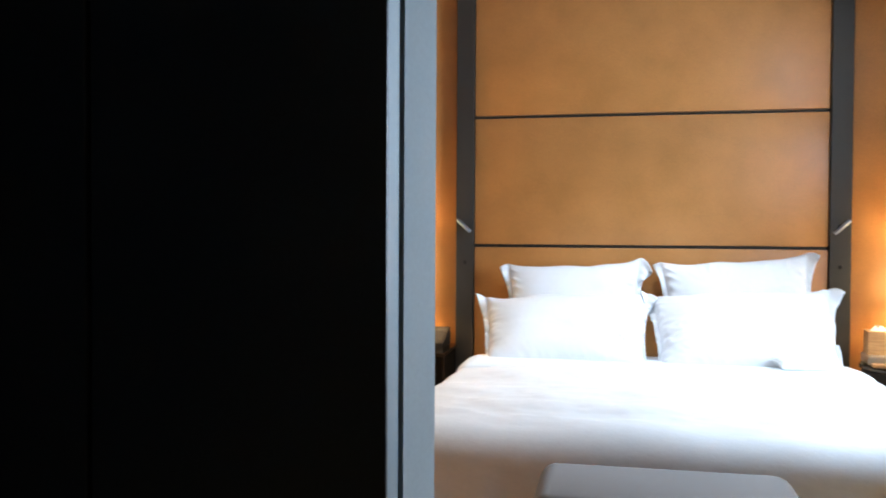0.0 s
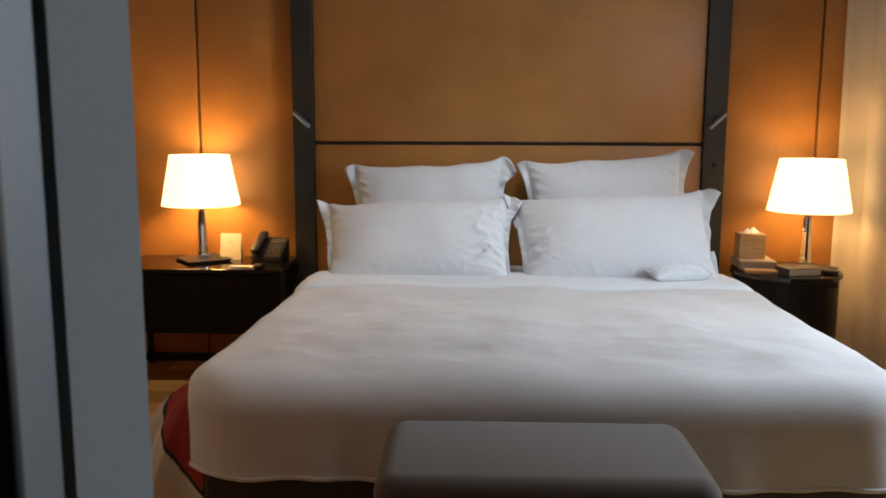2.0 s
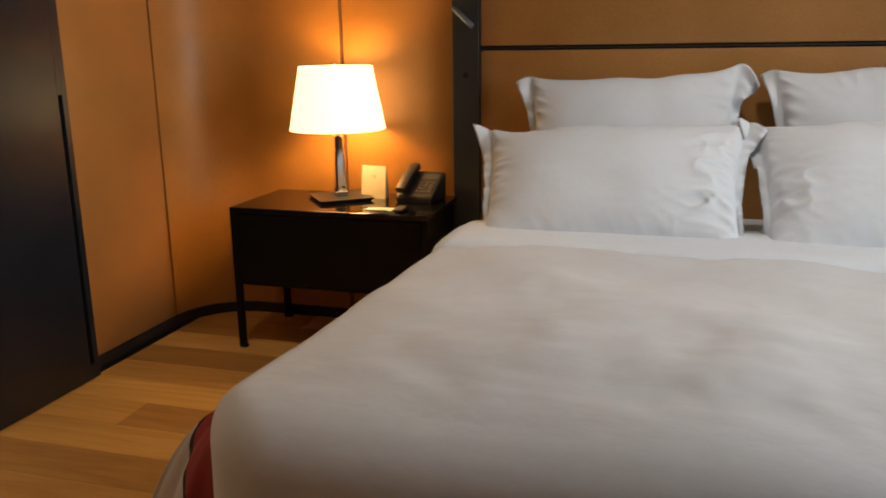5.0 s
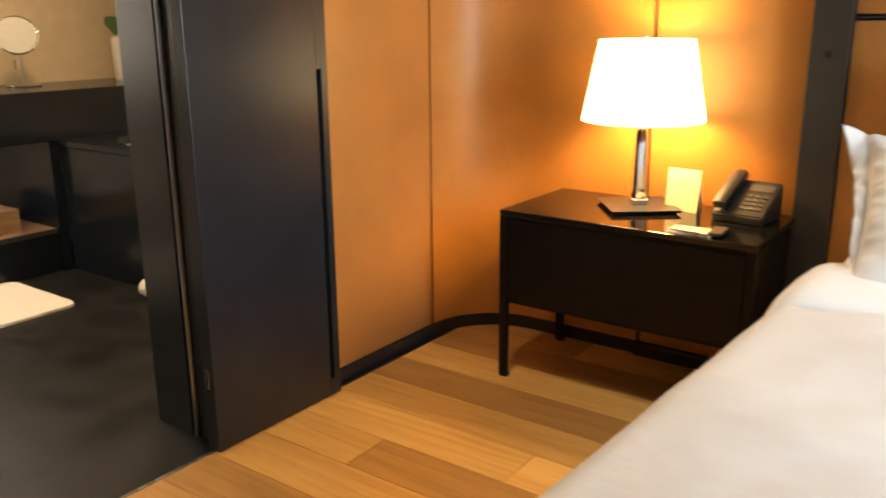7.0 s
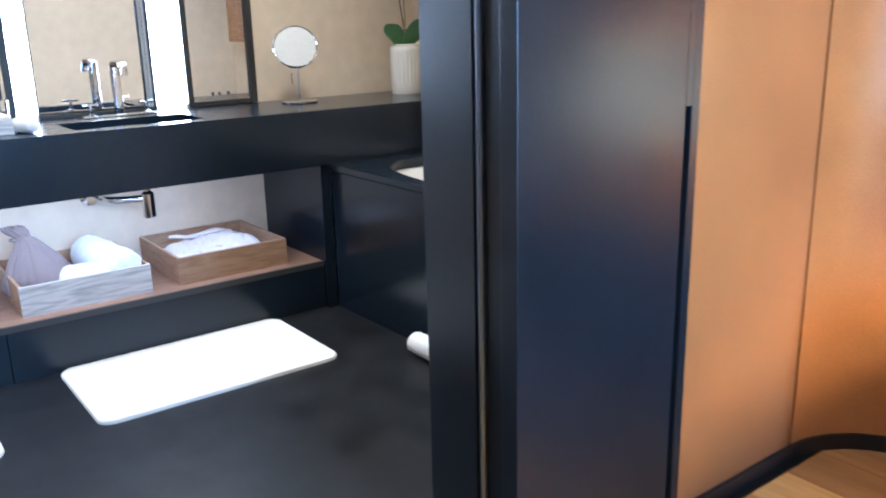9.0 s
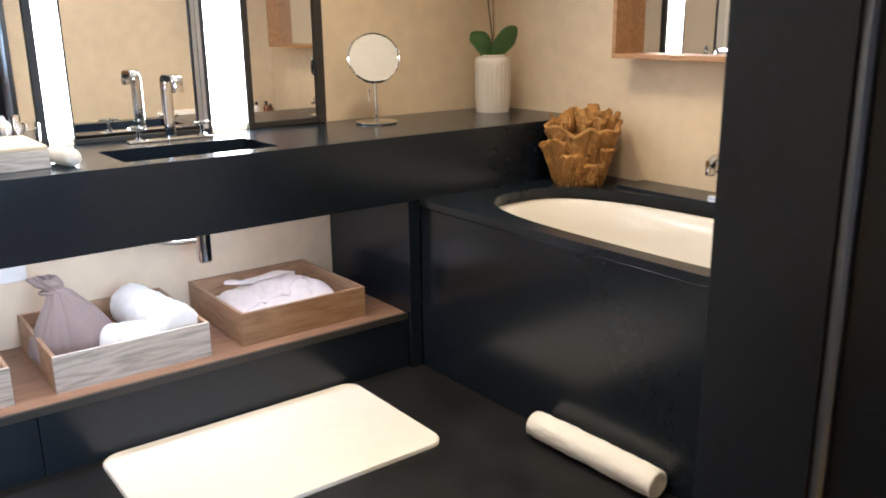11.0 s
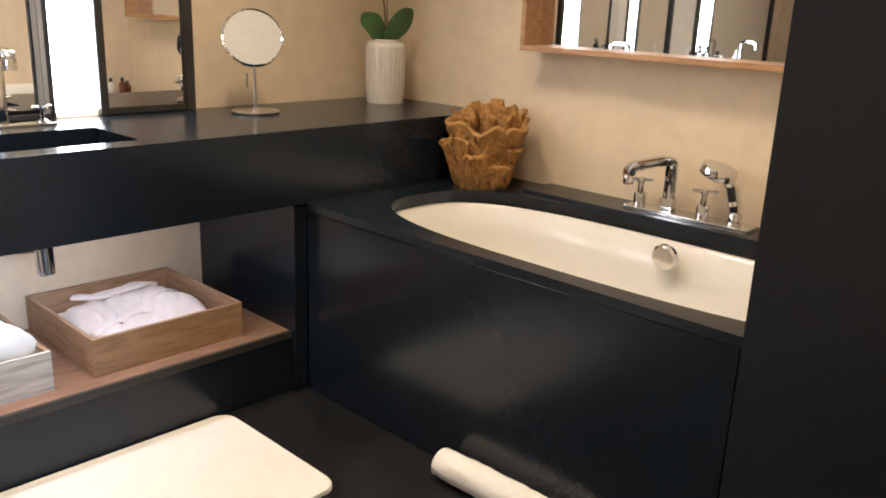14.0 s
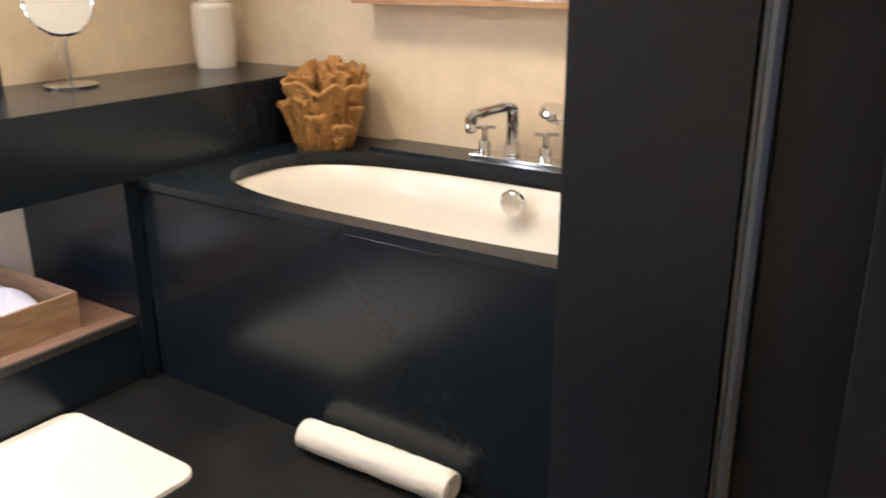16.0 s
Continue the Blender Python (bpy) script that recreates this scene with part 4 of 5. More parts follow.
# right nightstand clutter
tb = thing("tissue_box", (1.668, 5.345, 0.646, 0, 0, -5), "square pale wood tissue box with a tissue showing", "tissue box")
part("box", box(-0.063, 0.063, -0.06, 0.06, 0, 0.125, 0.002), TISSUE_WOOD, tb)
tuft = lattice(16, 8, lambda u, v: ((0.03 * (1 - v) + 0.012) * math.cos(6.283 * u) * (1 + 0.3 * math.sin(12.6 * u)), (0.018 * (1 - v) + 0.004) * math.sin(6.283 * u), 0.125 + 0.024 * v + 0.008 * v * math.sin(25 * u)), wrap=True)
part("tissue", tuft, LINEN, tb, "white paper tissue", smooth="all")
solid("flat_box", box(-0.085, 0.095, -0.06, 0.135, 0, 0.048, 0.008), CARDBOARD, "flat taupe box lying under the tissue box", "box", pose(1.672, 5.275, 0.598, 0, 0, -4))
solid("leather_case", box(-0.075, 0.075, -0.035, 0.035, 0, 0.018, 0.004), FRAME_WOOD, "small brown case lying on the round nightstand", "case", pose(1.66, 5.145, 0.598, 0, 0, -6))
bk = thing("book", (1.835, 5.13, 0.598, 0, 0, 12), "closed taupe hardback book on the round nightstand", "book")
part("pages", box(-0.080, 0.085, -0.055, 0.055, 0.003, 0.032), PAPER, bk)
for z in (0.0, 0.032):
    part("cover", box(-0.085, 0.087, -0.058, 0.058, z, z + 0.003), TAUPE, bk)
part("spine", box(-0.088, -0.085, -0.058, 0.058, 0, 0.035), TAUPE, bk)
rem = thing("remote_control", (1.975, 5.165, 0.598, 0, 0, 60), "black remote control on the round nightstand", "remote")
part("body", box(-0.022, 0.022, -0.065, 0.065, 0, 0.018, 0.004), PLASTIC, rem)
for k in range(5):
    part("key", box(-0.012, 0.012, -0.05 + 0.02 * k, -0.038 + 0.02 * k, 0.018, 0.020, 0.001), KEYCAP, rem)

# curtain
def curtain_at(u, v):
    y = 5.50 - 1.38 * u
    # The out-of-view end swings back inward to keep daylight off the wall.
    x = 2.125 + 0.17 * u + 0.26 * math.sin(math.pi * u ** 0.75) + 0.055 * math.sin(u * 46) * (0.75 + 0.25 * v) + 0.02 * math.sin(u * 17 + 1)
    return (x + wobble((u * 6, v * 2, 0), 1, 0.015, 9), y + 0.012 * math.sin(u * 90), 0.012 + (CEIL - 0.03) * v)


drape = solid("curtain", lattice(180, 24, curtain_at), CURTAIN, "cream fabric curtain gathered in soft folds beside the window", "curtain", smooth="all")
drape.modifiers.new("thickness", "SOLIDIFY").thickness = 0.006


# ---- bathroom things ----
def mixer(x, y):
    """Basin mixer on a long plate: flat bent spout and two cross handles."""
    t = thing("basin_tap", (x, y, 0.90), "chrome three-piece basin tap with flat bent spout", "tap")
    part("plate", box(-0.022, 0.022, -0.15, 0.15, 0, 0.008, 0.002), CHROME, t)
    part("spout", sweep(rounded([(-0.005, 0, 0.008), (-0.005, 0, 0.12), (-0.005, 0, 0.185), (-0.005, 0, 0.218), (0.03, 0, 0.221), (0.08, 0, 0.221), (0.105, 0, 0.214), (0.105, 0, 0.172)], 2), 0.0105, 0.019, 16, square=True, up=(0, 1, 0)), CHROME, t, smooth=30)
    for s in (-0.115, 0.115):
        h = part("handle", lathe([(0.015, 0.008), (0.015, 0.012), (0.007, 0.018), (0.007, 0.045), (0.012, 0.048), (0.012, 0.058)], 20, cy=s), CHROME, t, smooth=40)
        for a in (20, 110):
            part("lever", lathe([(0.005, -0.035), (0.005, 0.035)], 12), CHROME, h, m=pose(0, s, 0.053) @ pose(0, 0, 0, 90, 0, a), smooth=40)


mixer(-4.50, 4.232)
mixer(-4.50, 2.62)

bt = thing("bath_tap", (-3.105, 5.785, DECK + 0.010), "chrome bath mixer with hand shower on a long plate", "tap")
part("plate", box(-0.215, 0.212, -0.055, 0.030, 0.0, 0.013, 0.002), CHROME, bt)
part("spout_foot", box(-0.104, -0.060, -0.016, 0.016, 0.013, 0.052, 0.003), CHROME, bt)
arch = [(-0.082, 0.0, 0.05), (-0.082, 0.0, 0.135), (-0.082, 0.0, 0.152), (-0.083, -0.002, 0.166), (-0.090, -0.012, 0.174), (-0.102, -0.032, 0.172), (-0.146, -0.106, 0.160), (-0.156, -0.122, 0.153), (-0.160, -0.128, 0.140), (-0.160, -0.128, 0.128)]
part("spout", sweep(rounded(arch, 2), 0.0150, 0.0205, 16, square=True, up=(0.86, -0.51, 0)), CHROME, bt, smooth=30)
part("nozzle", lathe([(0.015, 0.100), (0.018, 0.102), (0.018, 0.128), (0.015, 0.132)], 24, cx=-0.160, cy=-0.128), CHROME, bt, smooth=40)
for x in (-0.186, 0.040):
    h = part("valve", lathe([(0.021, 0.013), (0.021, 0.050), (0.012, 0.054), (0.010, 0.084), (0.013, 0.088), (0.013, 0.100)], 24, cx=x), CHROME, bt, smooth=40)
    for a in (25, 115):
        part("lever", box(-0.038, 0.038, -0.006, 0.006, -0.005, 0.006, 0.002), CHROME, h, m=pose(x, 0, 0.094, 0, 0, a))
hs = part("hand_shower", sweep([(0.146, 0.0, 0.020), (0.140, -0.003, 0.06), (0.118, -0.010, 0.142)], 0.0125, sides=16), LACQUER, bt, "black and chrome hand shower", smooth=40)
part("holder", lathe([(0.022, 0.0), (0.022, 0.026), (0.015, 0.036)], 24, cx=0.146), CHROME, hs, m=pose(0, 0, 0.013), smooth=40)
part("ring", lathe([(0.0165, -0.007), (0.0165, 0.007)], 24), CHROME, hs, m=pose(0.1365, -0.005, 0.074, 3, -14, 0), smooth=40)
part("neck", lathe([(0.0145, -0.012), (0.017, 0.0), (0.017, 0.022)], 24), CHROME, hs, m=pose(0.119, -0.010, 0.136, 4, -14, 0), smooth=40)
part("shower_head", lathe([(0.030, 0.020), (0.052, 0.016), (0.057, 0.008), (0.057, -0.012), (0.052, -0.016)], 40), CHROME, hs, m=pose(0.084, -0.018, 0.166, 2, 17, 0), smooth=40)

trap = thing("sink_trap", (-4.40, 4.275, 0.467), "chrome bottle trap under the vanity counter", "trap")
part("bottle", lathe([(0.024, 0.0), (0.028, 0.004), (0.028, 0.105), (0.022, 0.112), (0.014, 0.116), (0.014, 0.198)], 32), CHROME, trap, smooth=40)
part("waste_pipe", sweep(rounded([(0, 0, 0.085), (-0.03, -0.10, 0.085), (-0.10, -0.155, 0.085), (-0.215, -0.155, 0.085)], 2), 0.015, sides=16), CHROME, trap, smooth=40)
vl = thing("angle_valve", (-4.60, 4.08, 0.545), "small chrome stop valve on the wall under the counter", "valve")
part("rosette", lathe([(0.03, -0.02), (0.03, -0.012), (0.012, -0.008), (0.012, 0.03), (0.018, 0.032), (0.018, 0.055)], 24), CHROME, vl, m=pose(0, 0, 0, 0, 90, 0), smooth=40)
sk = thing("socket_plate", (-4.618, 3.66, 0.485), "pale plastic wall socket plate under the counter", "socket")
part("plate", box(0, 0.008, -0.075, 0.065, -0.03, 0.03, 0.002), WHITE_PLASTIC, sk)

mir = thing("makeup_mirror", (-4.42, 5.045, 0.90), "round chrome make-up mirror on a slim stand", "mirror")
part("foot", lathe([(0.082, 0.0), (0.085, 0.004), (0.085, 0.008), (0.080, 0.011), (0.01, 0.013)], 48), CHROME, mir, smooth=40)
part("stem", lathe([(0.005, 0.012), (0.005, 0.155)], 16), STEEL, mir, smooth=40)
part("pin", lathe([(0.003, 0.09), (0.003, 0.14)], 12, cx=0.0, cy=-0.032), STEEL, mir, smooth=40)
face = pose(0, -0.004, 0.258, 0, 66, -28)
dish = part("rim", lathe([(0.020, -0.016), (0.098, -0.012), (0.104, -0.006), (0.104, 0.006), (0.100, 0.009), (0.0975, 0.007), (0.0975, -0.006), (0.020, -0.010), (0.020, -0.016)], 64, cap=False), CHROME, mir, m=face, smooth=40)
part("glass_disc", lathe([(0.097, -0.004), (0.097, 0.005), (0.002, 0.005)], 64), DULL_MIRROR, dish, smooth=40)

vase = thing("orchid_pot", (-4.450, 5.685, 0.90), "white ribbed ceramic vase with a potted orchid on the counter", "potted plant")


def pot_at(u, v):
    prof = [(0.074, 0.0), (0.077, 0.02), (0.079, 0.10), (0.080, 0.18), (0.080, 0.222), (0.073, 0.238), (0.053, 0.245), (0.050, 0.25), (0.047, 0.235), (0.045, 0.21)]
    q = v * (len(prof) - 1)
    i = min(int(q), len(prof) - 2)
    r, z = [prof[i][k] + (prof[i + 1][k] - prof[i][k]) * (q - i) for k in (0, 1)]
    a = 2 * math.pi * u
    r *= 1 + 0.012 * math.cos(24 * a) * (0.05 < z < 0.22)
    return (r * math.cos(a), r * math.sin(a), z)


part("vase", lattice(144, 36, pot_at, wrap=True), CERAMIC, vase, smooth="all")
part("moss", lathe([(0.044, 0.205), (0.044, 0.215), (0.02, 0.228), (0.004, 0.232)], 24), STEM, vase, smooth="all")


def leaf(length, width, droop, twist):
    def at(u, v):
        s = 2 * u - 1
        w = width * (math.sin(math.pi * min(0.10 + 0.90 * v ** 1.25, 1)) + 0.02) ** 0.75
        across, tilt = s * w / 2, radians(62)
        return (across * math.cos(tilt), 0.8 * length * v * math.cos(droop * v) - 0.84 * across * math.sin(tilt),
                length * (1.25 * v - droop * 0.55 * v * v) + 0.54 * across * math.sin(tilt) + 0.16 * w * abs(s) + 0.004 * math.sin(twist + 9 * v))
    return lattice(10, 16, at)


for spin, length, width, droop in ((148, 0.135, 0.095, 0.50), (-38, 0.130, 0.095, 0.15), (60, 0.07, 0.055, 0.5)):
    lf = part("leaf", leaf(length, width, droop, spin), LEAF, vase, m=pose(0, 0, 0.215, 0, 0, spin), smooth="all")
    lf.modifiers.new("thickness", "SOLIDIFY").thickness = 0.003
part("flower_stem", sweep(rounded([(0, 0, 0.21), (0.004, -0.006, 0.34), (-0.012, -0.02, 0.48), (0.01, -0.04, 0.68)], 2), 0.0035, sides=8), STEM, vase, smooth="all")
part("support_stick", sweep([(0.006, 0.004, 0.21), (0.004, -0.004, 0.55)], 0.0025, sides=6), STEM, vase)

# sea sponge
def sponge_cup(r0, r1, h, seed, cx=0.0, cy=0.0, a0=0.0, a1=360.0, ruffle=0.10, dip=0.0):
    """One leathery cup or half-cup: grooved wall, flaring ruffled rim, pierced by pores. dip lowers the rim towards the front."""
    full = a1 - a0 >= 359
    nu, nv = (150, 52) if r1 > 0.1 else (84, 36)
    def at(u, v):
        a = radians(a0 + (a1 - a0) * u)
        ca, sa = math.cos(a), math.sin(a)
        crest = h * (1 + 0.17 * noise.noise(Vector((ca * 2.0, sa * 2.0, seed))) + 0.02 * noise.noise(Vector((ca * 6, sa * 6, seed)))) - dip * max(0, -sa)
        if not full:
            crest *= 0.62 + 0.38 * math.sin(math.pi * u) ** 0.35
        fold = math.sin(5 * a + seed) * 0.25 + 1.9 * noise.noise(Vector((ca * 2.8, sa * 2.8, seed + 3)))
        r = (r0 + (r1 - r0) * v ** 0.7) * (1 + ruffle * v ** 1.6 * fold)
        groove = 1 - min(1, 2.5 * abs(noise.noise(Vector((ca * r1 * 48, sa * r1 * 48, seed + 1.6 * v)))))
        r -= 0.019 * groove ** 1.5 * (1 - 0.8 * v ** 3) * min(1, r1 / 0.06)
        r += 0.006 * noise.noise(Vector((ca * r1 * 90, sa * r1 * 90, seed + 60 * v * h))) + 0.007 * max(0, (v - 0.86) / 0.14)
        return (cx * (0.65 + 0.35 * v) + r * ca, cy * (0.65 + 0.35 * v) + r * sa, crest * v)
    bm = lattice(nu, nv, at, wrap=full)
    rnd = random.Random(int(seed * 10))
    faces = list(bm.faces)
    sites = [(rnd.choice(faces).calc_center_median(), rnd.uniform(0.0035, 0.0075)) for _ in range(int(60 * r1 / 0.1))]
    gone = [f for f in faces for q in (f.calc_center_median(),) if 0.015 < q.z < 0.86 * h and any((q - p).length < r for p, r in sites)]
    bmesh.ops.delete(bm, geom=gone, context="FACES")
    return bm


sp = thing("sea_sponge", (-3.868, 5.652, DECK, 0, 0, 40), "ochre ruffled natural sea sponge on the bathtub deck", "sponge")
for r0, r1, h, seed, cx, cy, a0, a1, ruffle, dip in (
        (0.074, 0.140, 0.232, 2.0, 0.004, 0.004, 0, 360, 0.11, 0.022),
        (0.050, 0.112, 0.285, 12.0, 0.012, 0.026, 10, 175, 0.20, 0.0),
        (0.018, 0.043, 0.262, 3.0, 0.088, 0.036, 0, 360, 0.30, 0.02), (0.016, 0.036, 0.250, 6.0, -0.080, 0.040, 0, 360, 0.30, 0.02), (0.014, 0.032, 0.262, 9.5, 0.020, 0.060, 0, 360, 0.30, 0.0),
        (0.044, 0.054, 0.128, 4.0, -0.028, -0.076, 175, 372, 0.12, 0.006), (0.030, 0.046, 0.190, 5.5, -0.080, -0.072, 130, 360, 0.22, 0.012),
        (0.024, 0.036, 0.160, 8.0, -0.122, -0.022, 60, 300, 0.25, 0.0), (0.030, 0.044, 0.150, 11.0, 0.092, -0.058, 200, 420, 0.22, 0.0), (0.032, 0.038, 0.085, 14.0, 0.052, -0.088, 180, 380, 0.16, 0.0)):
    w = part("lobe", sponge_cup(r0, r1, h, seed, cx, cy, a0, a1, ruffle, dip), SPONGE, sp, smooth="all")
    w.modifiers.new("thickness", "SOLIDIFY").thickness = 0.014
part("root", lathe([(0.05, 0.0), (0.078, 0.010), (0.080, 0.05), (0.05, 0.085)], 32), SPONGE, sp, smooth="all")

# mats and rolled towels
def mat_mesh(x0, x1, y0, y1, r=0.055, h=0.014):
    bm = bmesh.new()
    ring = rounded_rect(x0, x1, y0, y1, r, 8)
    mid = Vector(((x0 + x1) / 2, (y0 + y1) / 2))
    rows = []
    for k, z in ((1.0, 0.0), (1.0, h * 0.6), (0.993, h * 0.95), (0.975, h), (0.95, h * 0.82), (0.93, h * 0.95), (0.5, h * 0.9)):
        rows.append([bm.verts.new(((mid + (Vector(p) - mid) * k).x + wobble((*p, 0), 6, 0.004), (mid + (Vector(p) - mid) * k).y + wobble((*p, 5), 6, 0.004), z)) for p in ring])
    n = len(ring)
    for a, b in zip(rows, rows[1:]):
        for k in range(n):
            bm.faces.new((a[k], a[(k + 1) % n], b[(k + 1) % n], b[k]))
    bm.faces.new(rows[-1])
    return bm


solid("bath_mat", mat_mesh(-4.045, -3.475, 3.752, 4.660), TERRY, "white terry bath mat with rounded corners on dark stone", "mat", group="bath mats", smooth=50)
solid("bath_mat", mat_mesh(-4.03, -3.46, 2.56, 3.470), TERRY, "white terry bath mat with rounded corners on dark stone", "mat", group="bath mats", smooth=50)


def rolled(length, r, seed, turns=2.6, soft=0):
    """A towel rolled up along x, with the spiral showing at the ends, or with its ends tucked in."""
    bm = bmesh.new()
    def at(u, v):
        a = 2 * math.pi * u
        end = abs(2 * v - 1)
        x = length * (v - 0.5)
        k = (1 - end ** soft) ** 0.42 + 0.02 if soft else 1 - 0.10 * end ** 8
        rr = r * k * (1 + 0.035 * math.sin(a * 2 + seed) + 0.05 * noise.noise(Vector((math.cos(a) * 1.5, math.sin(a) * 1.5, v * 5 + seed))) + 0.05 * noise.noise(Vector((math.cos(a) * 3, math.sin(a) * 3, v * 16 + seed))))
        if soft:
            lap = (u - 0.16 - 0.03 * math.sin(5 * v + seed)) % 1
            rr *= 1 + 0.07 * max(0, 1 - lap / 0.5)
        return (x, rr * math.cos(a), r + rr * math.sin(a))
    lattice(64, 44, at, bm, wrap=True)
    for s in (-1, 1):
        if soft:
            continue
        path = []
        for i in range(50):
            q = i / 49
            a = 2 * math.pi * turns * q
            rr = r * (0.12 + 0.80 * q)
            path.append((s * length * (0.497 - 0.004 * (1 - q)), rr * math.cos(a), r + rr * math.sin(a)))
        sweep(path, r * 0.11, sides=6, bm=bm, up=(1, 0, 0))
        cap = [bm.verts.new((s * length * 0.488, 0.94 * r * math.cos(2 * math.pi * k / 24), r + 0.94 * r * math.sin(2 * math.pi * k / 24))) for k in range(24)]
        bm.faces.new(cap)
    return bm


solid("rolled_towel", rolled(0.48, 0.045, 2.0), TERRY, "white bath mat rolled up on the floor along the bathtub", "towel", pose(-3.09, 4.918, 0, 0, 0, 1), smooth=60)


def open_box(x0, x1, y0, y1, front):
    t = thing("wooden_box", ((x0 + x1) / 2, (y0 + y1) / 2, 0.22), "open pale oak box on the vanity shelf", "box", "boxes on the shelf")
    w, d, h, k = (x1 - x0) / 2, (y1 - y0) / 2, 0.118, 0.012
    part("bottom", box(-w + k, w - k, -d + k, d - k, 0.0, 0.008), BOX_WOOD, t)
    part("board", box(w - k, w, -d, d, 0, h, 0.001), front, t)
    part("board", box(-w, -w + k, -d, d, 0, h, 0.001), BOX_WOOD, t)
    for y in (-d, d - k):
        part("board", box(-w + k, w - k, y, y + k, 0, h, 0.001), BOX_WOOD_X, t)
    return t


open_box(-4.610, -4.121, 4.280, 4.775, BOX_WOOD)
# Front boards paler than the box: daylight through the doorway put into the wood.
open_box(-4.610, -4.121, 3.676, 4.166, GREY_WOOD)
open_box(-4.610, -4.121, 3.065, 3.560, GREY_WOOD)


def robe_at(u, v):
    """The top of the folded robe: flat layers with rounded shoulders, a long fold and shallow creases."""
    a, b = 2 * u - 1, 2 * v - 1
    full = (1 - abs(a) ** 5) ** 0.45 * (1 - abs(b) ** 5) ** 0.45
    fold = 0.20 * math.sin(1.5 * a + 0.6) - 0.05
    layer = 0.5 + 0.5 * math.tanh((b - fold) / 0.05)
    z = 0.010 + full * (0.080 + 0.020 * layer + 0.020 * noise.noise(Vector((a * 1.3, b * 1.3, 4))))
    crease = 1 - min(1, 2.4 * abs(noise.noise(Vector((a * 1.6 + b, b * 3.2, 7)))))
    return (0.190 * a, 0.205 * b, z - 0.016 * full * crease ** 2)


rb = thing("folded_robe", (-4.370, 4.527, 0.228), "folded white bathrobe with belt in a wooden box", "robe")
part("cloth", lattice(72, 72, robe_at), ROBE, rb, smooth="all")
# a collar roll along the back and the belt laid across in a loop
collar = [(-0.115 + 0.02 * math.sin(i * 0.5), -0.15 + 0.30 * i / 24, 0.105 + 0.012 * math.sin(i * 0.42 + 1)) for i in range(25)]
part("collar", sweep(collar, 0.032, 0.010, 14, taper=lambda q: 0.6 + 0.4 * math.sin(math.pi * q) ** 0.5), ROBE, rb, smooth="all")
for x0, y0, x1, y1, bow in ((0.10, -0.185, -0.045, 0.165, 0.030), (0.085, 0.00, -0.03, 0.175, -0.045)):
    belt = []
    for i in range(29):
        q = i / 28
        x, y = x0 + (x1 - x0) * q + bow * math.sin(math.pi * q), y0 + (y1 - y0) * q
        belt.append((x, y, robe_at(0.5 + x / 0.38, 0.5 + y / 0.41)[2] + 0.006))
    part("belt", sweep(belt, 0.021, 0.0045, 10), ROBE, rb, smooth="all")


def bag_at(u, v):
    a = 2 * math.pi * u
    prof = [(0.090, 0.0), (0.118, 0.03), (0.115, 0.08), (0.085, 0.15), (0.052, 0.20), (0.030, 0.236), (0.026, 0.246), (0.038, 0.264), (0.040, 0.285)]
    q = v * (len(prof) - 1)
    i = min(int(q), len(prof) - 2)
    r, z = [prof[i][k] + (prof[i + 1][k] - prof[i][k]) * (q - i) for k in (0, 1)]
    r *= 1 + 0.07 * v * math.sin(9 * a + 3 * v) + 0.12 * noise.noise(Vector((math.cos(a) * 2, math.sin(a) * 2, v * 3))) - 0.16 * v ** 0.7 * (1 - min(1, 2.4 * abs(noise.noise(Vector((math.cos(a) * 2.6, math.sin(a) * 2.6, v * 1.1 + 3))))))
    return (0.9 * r * math.cos(a) - 0.03 * v, 1.2 * r * math.sin(a) - 0.07 * v * v, z)


bg = thing("drawstring_bag", (-4.36, 3.80, 0.228), "taupe cloth drawstring bag in a wooden box", "bag")
part("pouch", lattice(112, 64, bag_at, wrap=True), BAG, bg, smooth="all")
part("cord", sweep([(-0.026 + 0.026 * math.cos(6.283 * k / 20), -0.055 + 0.03 * math.sin(6.283 * k / 20), 0.236) for k in range(21)], 0.004, sides=8), BAG, bg, smooth="all")
for k in range(5):
    part("printed_mark", box(0.0, 0.0015, -0.045 + 0.026 * k, -0.031 + 0.026 * k, 0.045, 0.060), LINEN, bg, m=pose(0.088 - 0.0035 * (k - 2) ** 2, 0, 0, 0, -4, 0))
solid("rolled_towel", rolled(0.35, 0.074, 4.0, soft=18), TERRY, "thick white towel rolled up in a wooden box", "towel", pose(-4.345, 4.055, 0.250, 0, 4, 16), smooth=60)
solid("rolled_towel", rolled(0.20, 0.060, 6.0, soft=6), TERRY, "small white face cloth rolled up in a wooden box", "towel", pose(-4.235, 3.945, 0.230, 0, 0, 62), smooth=60)

# things on the counter by the mirror
tray = thing("amenity_tray", (-4.30, 3.62, 0.90), "grey wooden amenity tray on the vanity counter", "tray")
part("tray_box", box(-0.16, 0.16, -0.17, 0.13, 0.0, 0.055, 0.002), GREY_WOOD, tray)
part("lid", box(-0.158, 0.158, -0.168, 0.128, 0.056, 0.066, 0.002), PAPER, tray)


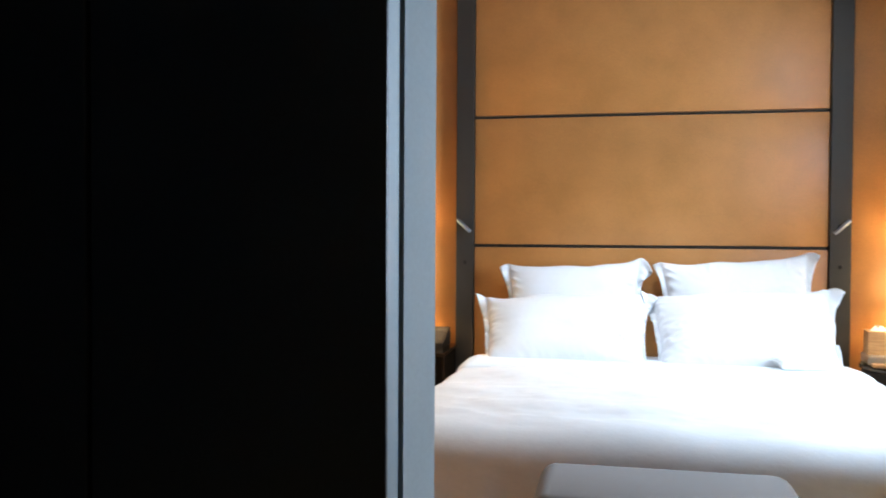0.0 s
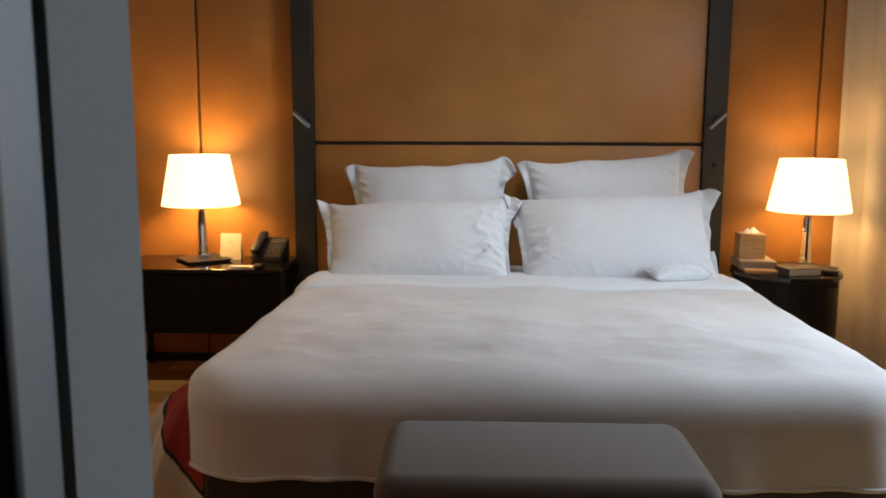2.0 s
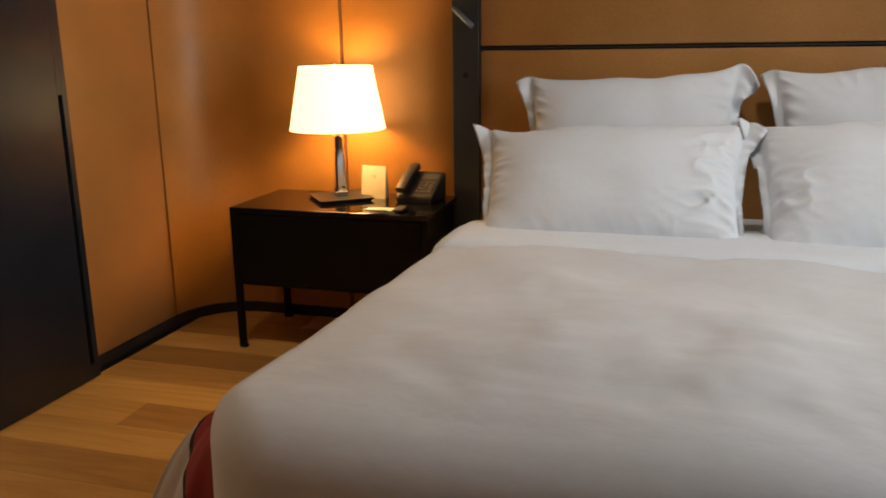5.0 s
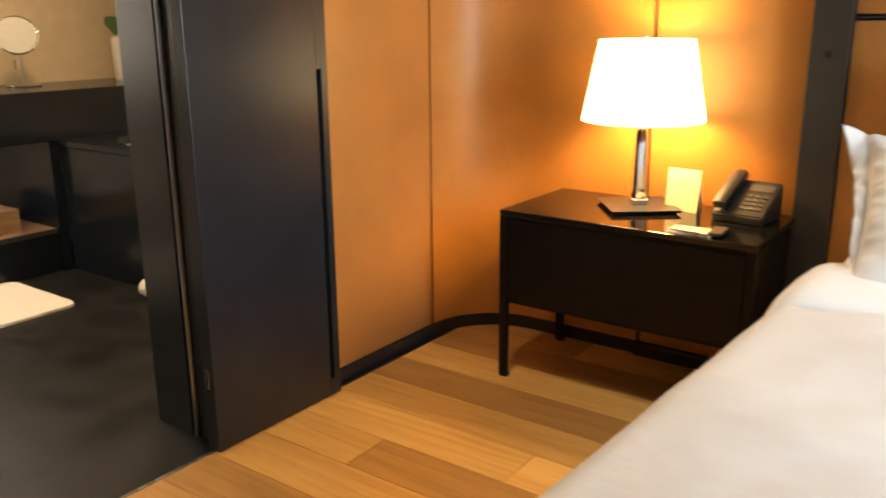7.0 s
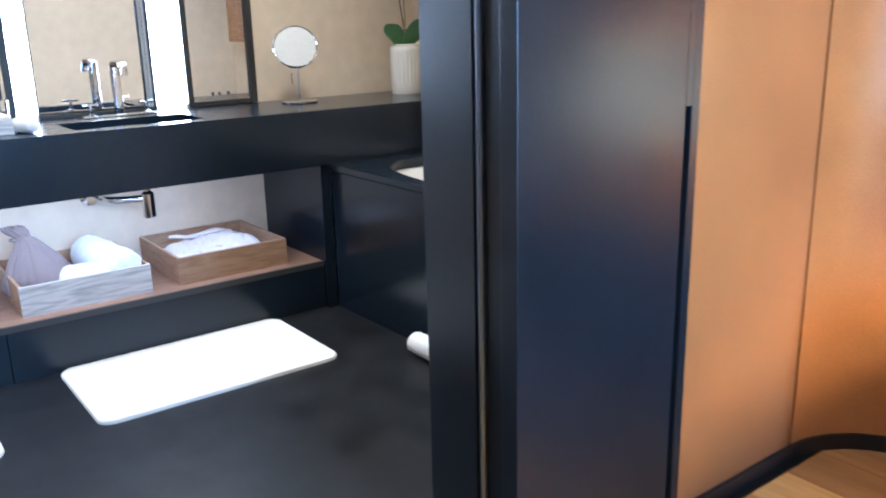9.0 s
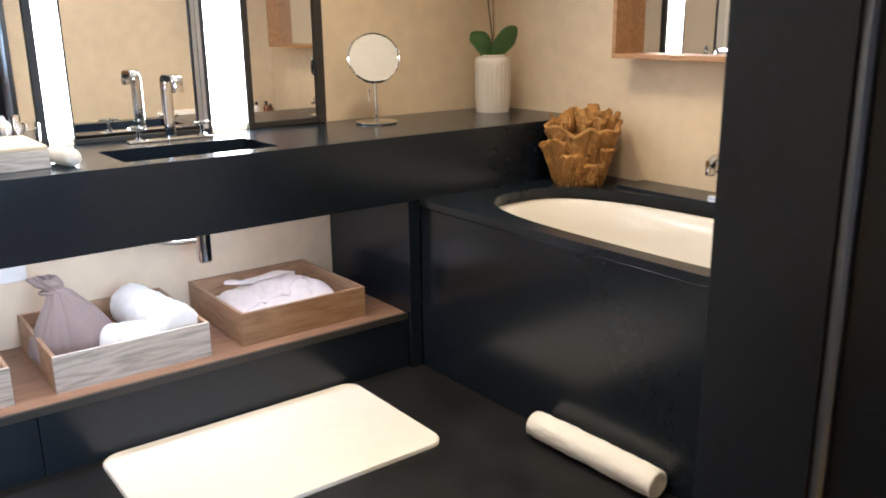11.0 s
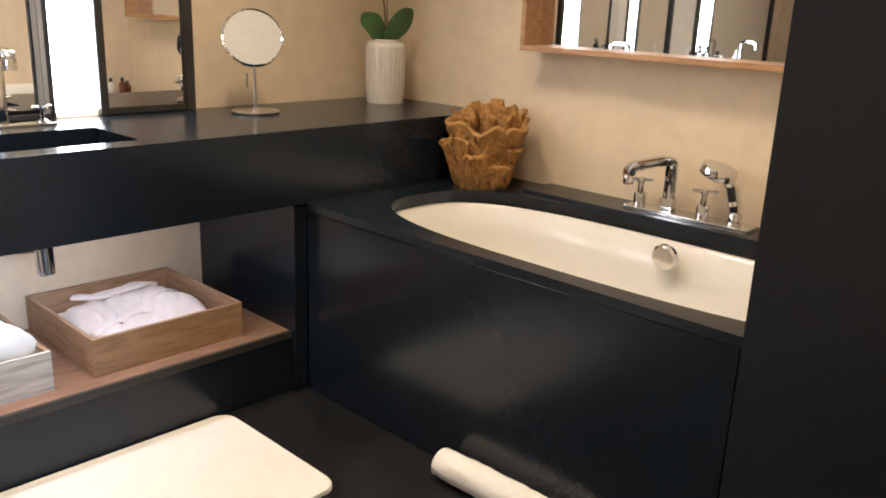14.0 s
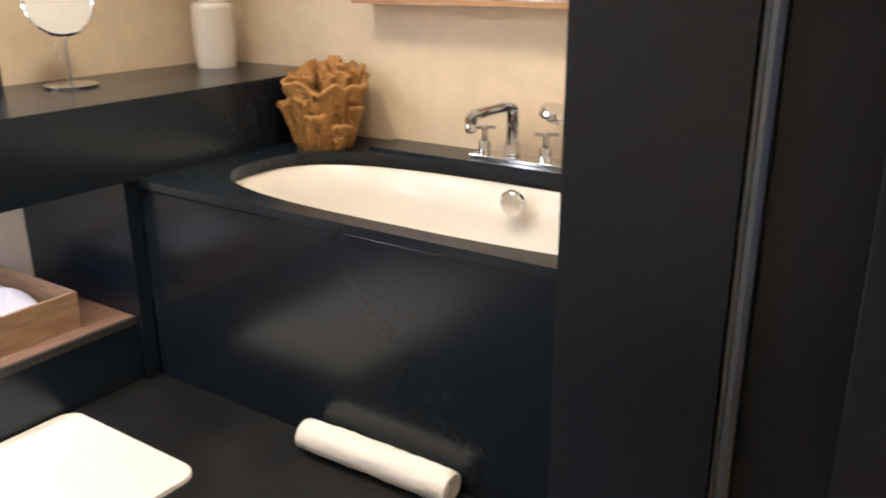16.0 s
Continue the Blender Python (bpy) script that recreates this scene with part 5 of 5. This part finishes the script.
def bottle(x, y, z, r, h, mat, cap, label, name="bottle"):
    t = thing(name, (x, y, z), label, "bottle")
    part("body", lathe([(r * 0.9, 0), (r, 0.004), (r, h * 0.66), (r * 0.8, h * 0.74), (r * 0.4, h * 0.80), (r * 0.4, h * 0.82)], 28), mat, t, smooth=40)
    part("cap", lathe([(r * 0.48, h * 0.82), (r * 0.48, h * 0.99), (r * 0.42, h)], 24), cap, t, smooth=40)


for x, y, r, h, m, c in ((-4.34, 3.53, 0.022, 0.15, SMOKE, PLASTIC), (-4.28, 3.56, 0.022, 0.15, SMOKE, PLASTIC), (-4.36, 3.60, 0.018, 0.11, WHITE_PLASTIC, PLASTIC), (-4.24, 3.50, 0.02, 0.12, SMOKE, PLASTIC)):
    bottle(x, y, 0.966, r, h, m, c, "clear toiletry bottle with black cap on the tray")
for x, y, r, h, m, c in ((-4.52, 2.86, 0.02, 0.13, WHITE_PLASTIC, WHITE_PLASTIC), (-4.45, 2.80, 0.024, 0.17, PALE_BLUE, WHITE_PLASTIC), (-4.52, 2.95, 0.022, 0.12, SMOKE, PLASTIC), (-4.44, 2.90, 0.02, 0.10, WHITE_PLASTIC, CHROME), (-4.53, 3.30, 0.018, 0.09, AMBER, PLASTIC)):
    bottle(x, y, 0.90, r, h, m, c, "small toiletry bottle on the vanity counter")


def tumbler(x, y):
    t = thing("tumbler", (x, y, 0.90), "clear glass tumbler on the vanity counter", "glass")
    part("glass", lathe([(0.032, 0.0), (0.036, 0.10), (0.0335, 0.10), (0.030, 0.008), (0.002, 0.008)], 36), CLEAR, t, smooth=40)
    return t


tumbler(-4.46, 3.765)
tumbler(-4.53, 3.40)
tbm = thing("toothbrush", (-4.525, 3.40, 0.908, 6, 12, 0), "white and teal electric toothbrush standing in a glass", "toothbrush")
part("handle", lathe([(0.010, 0.0), (0.012, 0.03), (0.010, 0.11), (0.005, 0.13), (0.004, 0.175)], 20), WHITE_PLASTIC, tbm, smooth=40)
part("grip", lathe([(0.0125, 0.05), (0.0118, 0.10)], 20), TEAL_PLASTIC, tbm, smooth=40)
part("brush_head", box(-0.006, 0.010, -0.006, 0.006, 0.172, 0.195, 0.002), WHITE_PLASTIC, tbm)
solid("rolled_cloth", rolled(0.15, 0.026, 8.0, soft=8), TERRY, "small white cloth rolled up on the vanity counter", "towel", pose(-4.175, 3.795, 0.90, 0, 0, 12), smooth=60)

# bottles on the far end of the bathtub deck
for x, y, r, h, m, c in ((-2.31, 5.62, 0.021, 0.125, AMBER, PLASTIC), (-2.29, 5.68, 0.022, 0.12, WHITE_PLASTIC, PLASTIC), (-2.33, 5.735, 0.022, 0.125, AMBER, PLASTIC), (-2.28, 5.79, 0.020, 0.10, AMBER, PLASTIC)):
    bottle(x, y, DECK, r, h, m, c, "toiletry bottle standing on the bathtub deck")

solid("soap_dish", lathe([(0.030, 0.0), (0.034, 0.004), (0.062, 0.030), (0.066, 0.036), (0.062, 0.037), (0.032, 0.010), (0.002, 0.008)], 36), PLASTIC, "small dark round dish on the bathtub deck", "dish", pose(-2.33, 5.50, DECK), smooth=40)
solid("rolled_towel", rolled(0.34, 0.045, 12.0), TERRY, "white towel rolled up on the end of the bathtub deck", "towel", pose(-2.268, 5.22, DECK, 0, 0, 90), smooth=60)

# ---- floor planks ----
floor = thing("floor", (0, 0, 0), "warm oak plank floor", "floor", kind="structure")
part("subfloor", box(-1.925, 2.95, -1.30, 5.60, -0.06, -0.012), BLACK, floor)
ROW, SEAM = 0.176, 4.495
rng = random.Random(5)
k0 = math.floor((-1.30 - SEAM) / ROW)
for k in range(k0, math.ceil((5.60 - SEAM) / ROW)):
    y0 = SEAM + k * ROW
    x = -1.921
    first = 0.362 if k == -1 else rng.uniform(0.5, 1.9)
    while x < 2.95:
        x1 = min(x + first, 2.95)
        part("plank", box(x + 0.0008, x1 - 0.0008, y0 + 0.0008, y0 + ROW - 0.0008, -0.012, 0.0), OAKS[{4: 2, 3: 0, 2: 2, 1: 1, 0: 0, -1: 1 if x < -1.6 else 2}.get(k, rng.choice((0, 0, 1, 1, 2))) if x < -1.0 else rng.choice((0, 0, 1, 1, 2))], floor)
        x, first = x1, rng.uniform(1.5, 2.3)
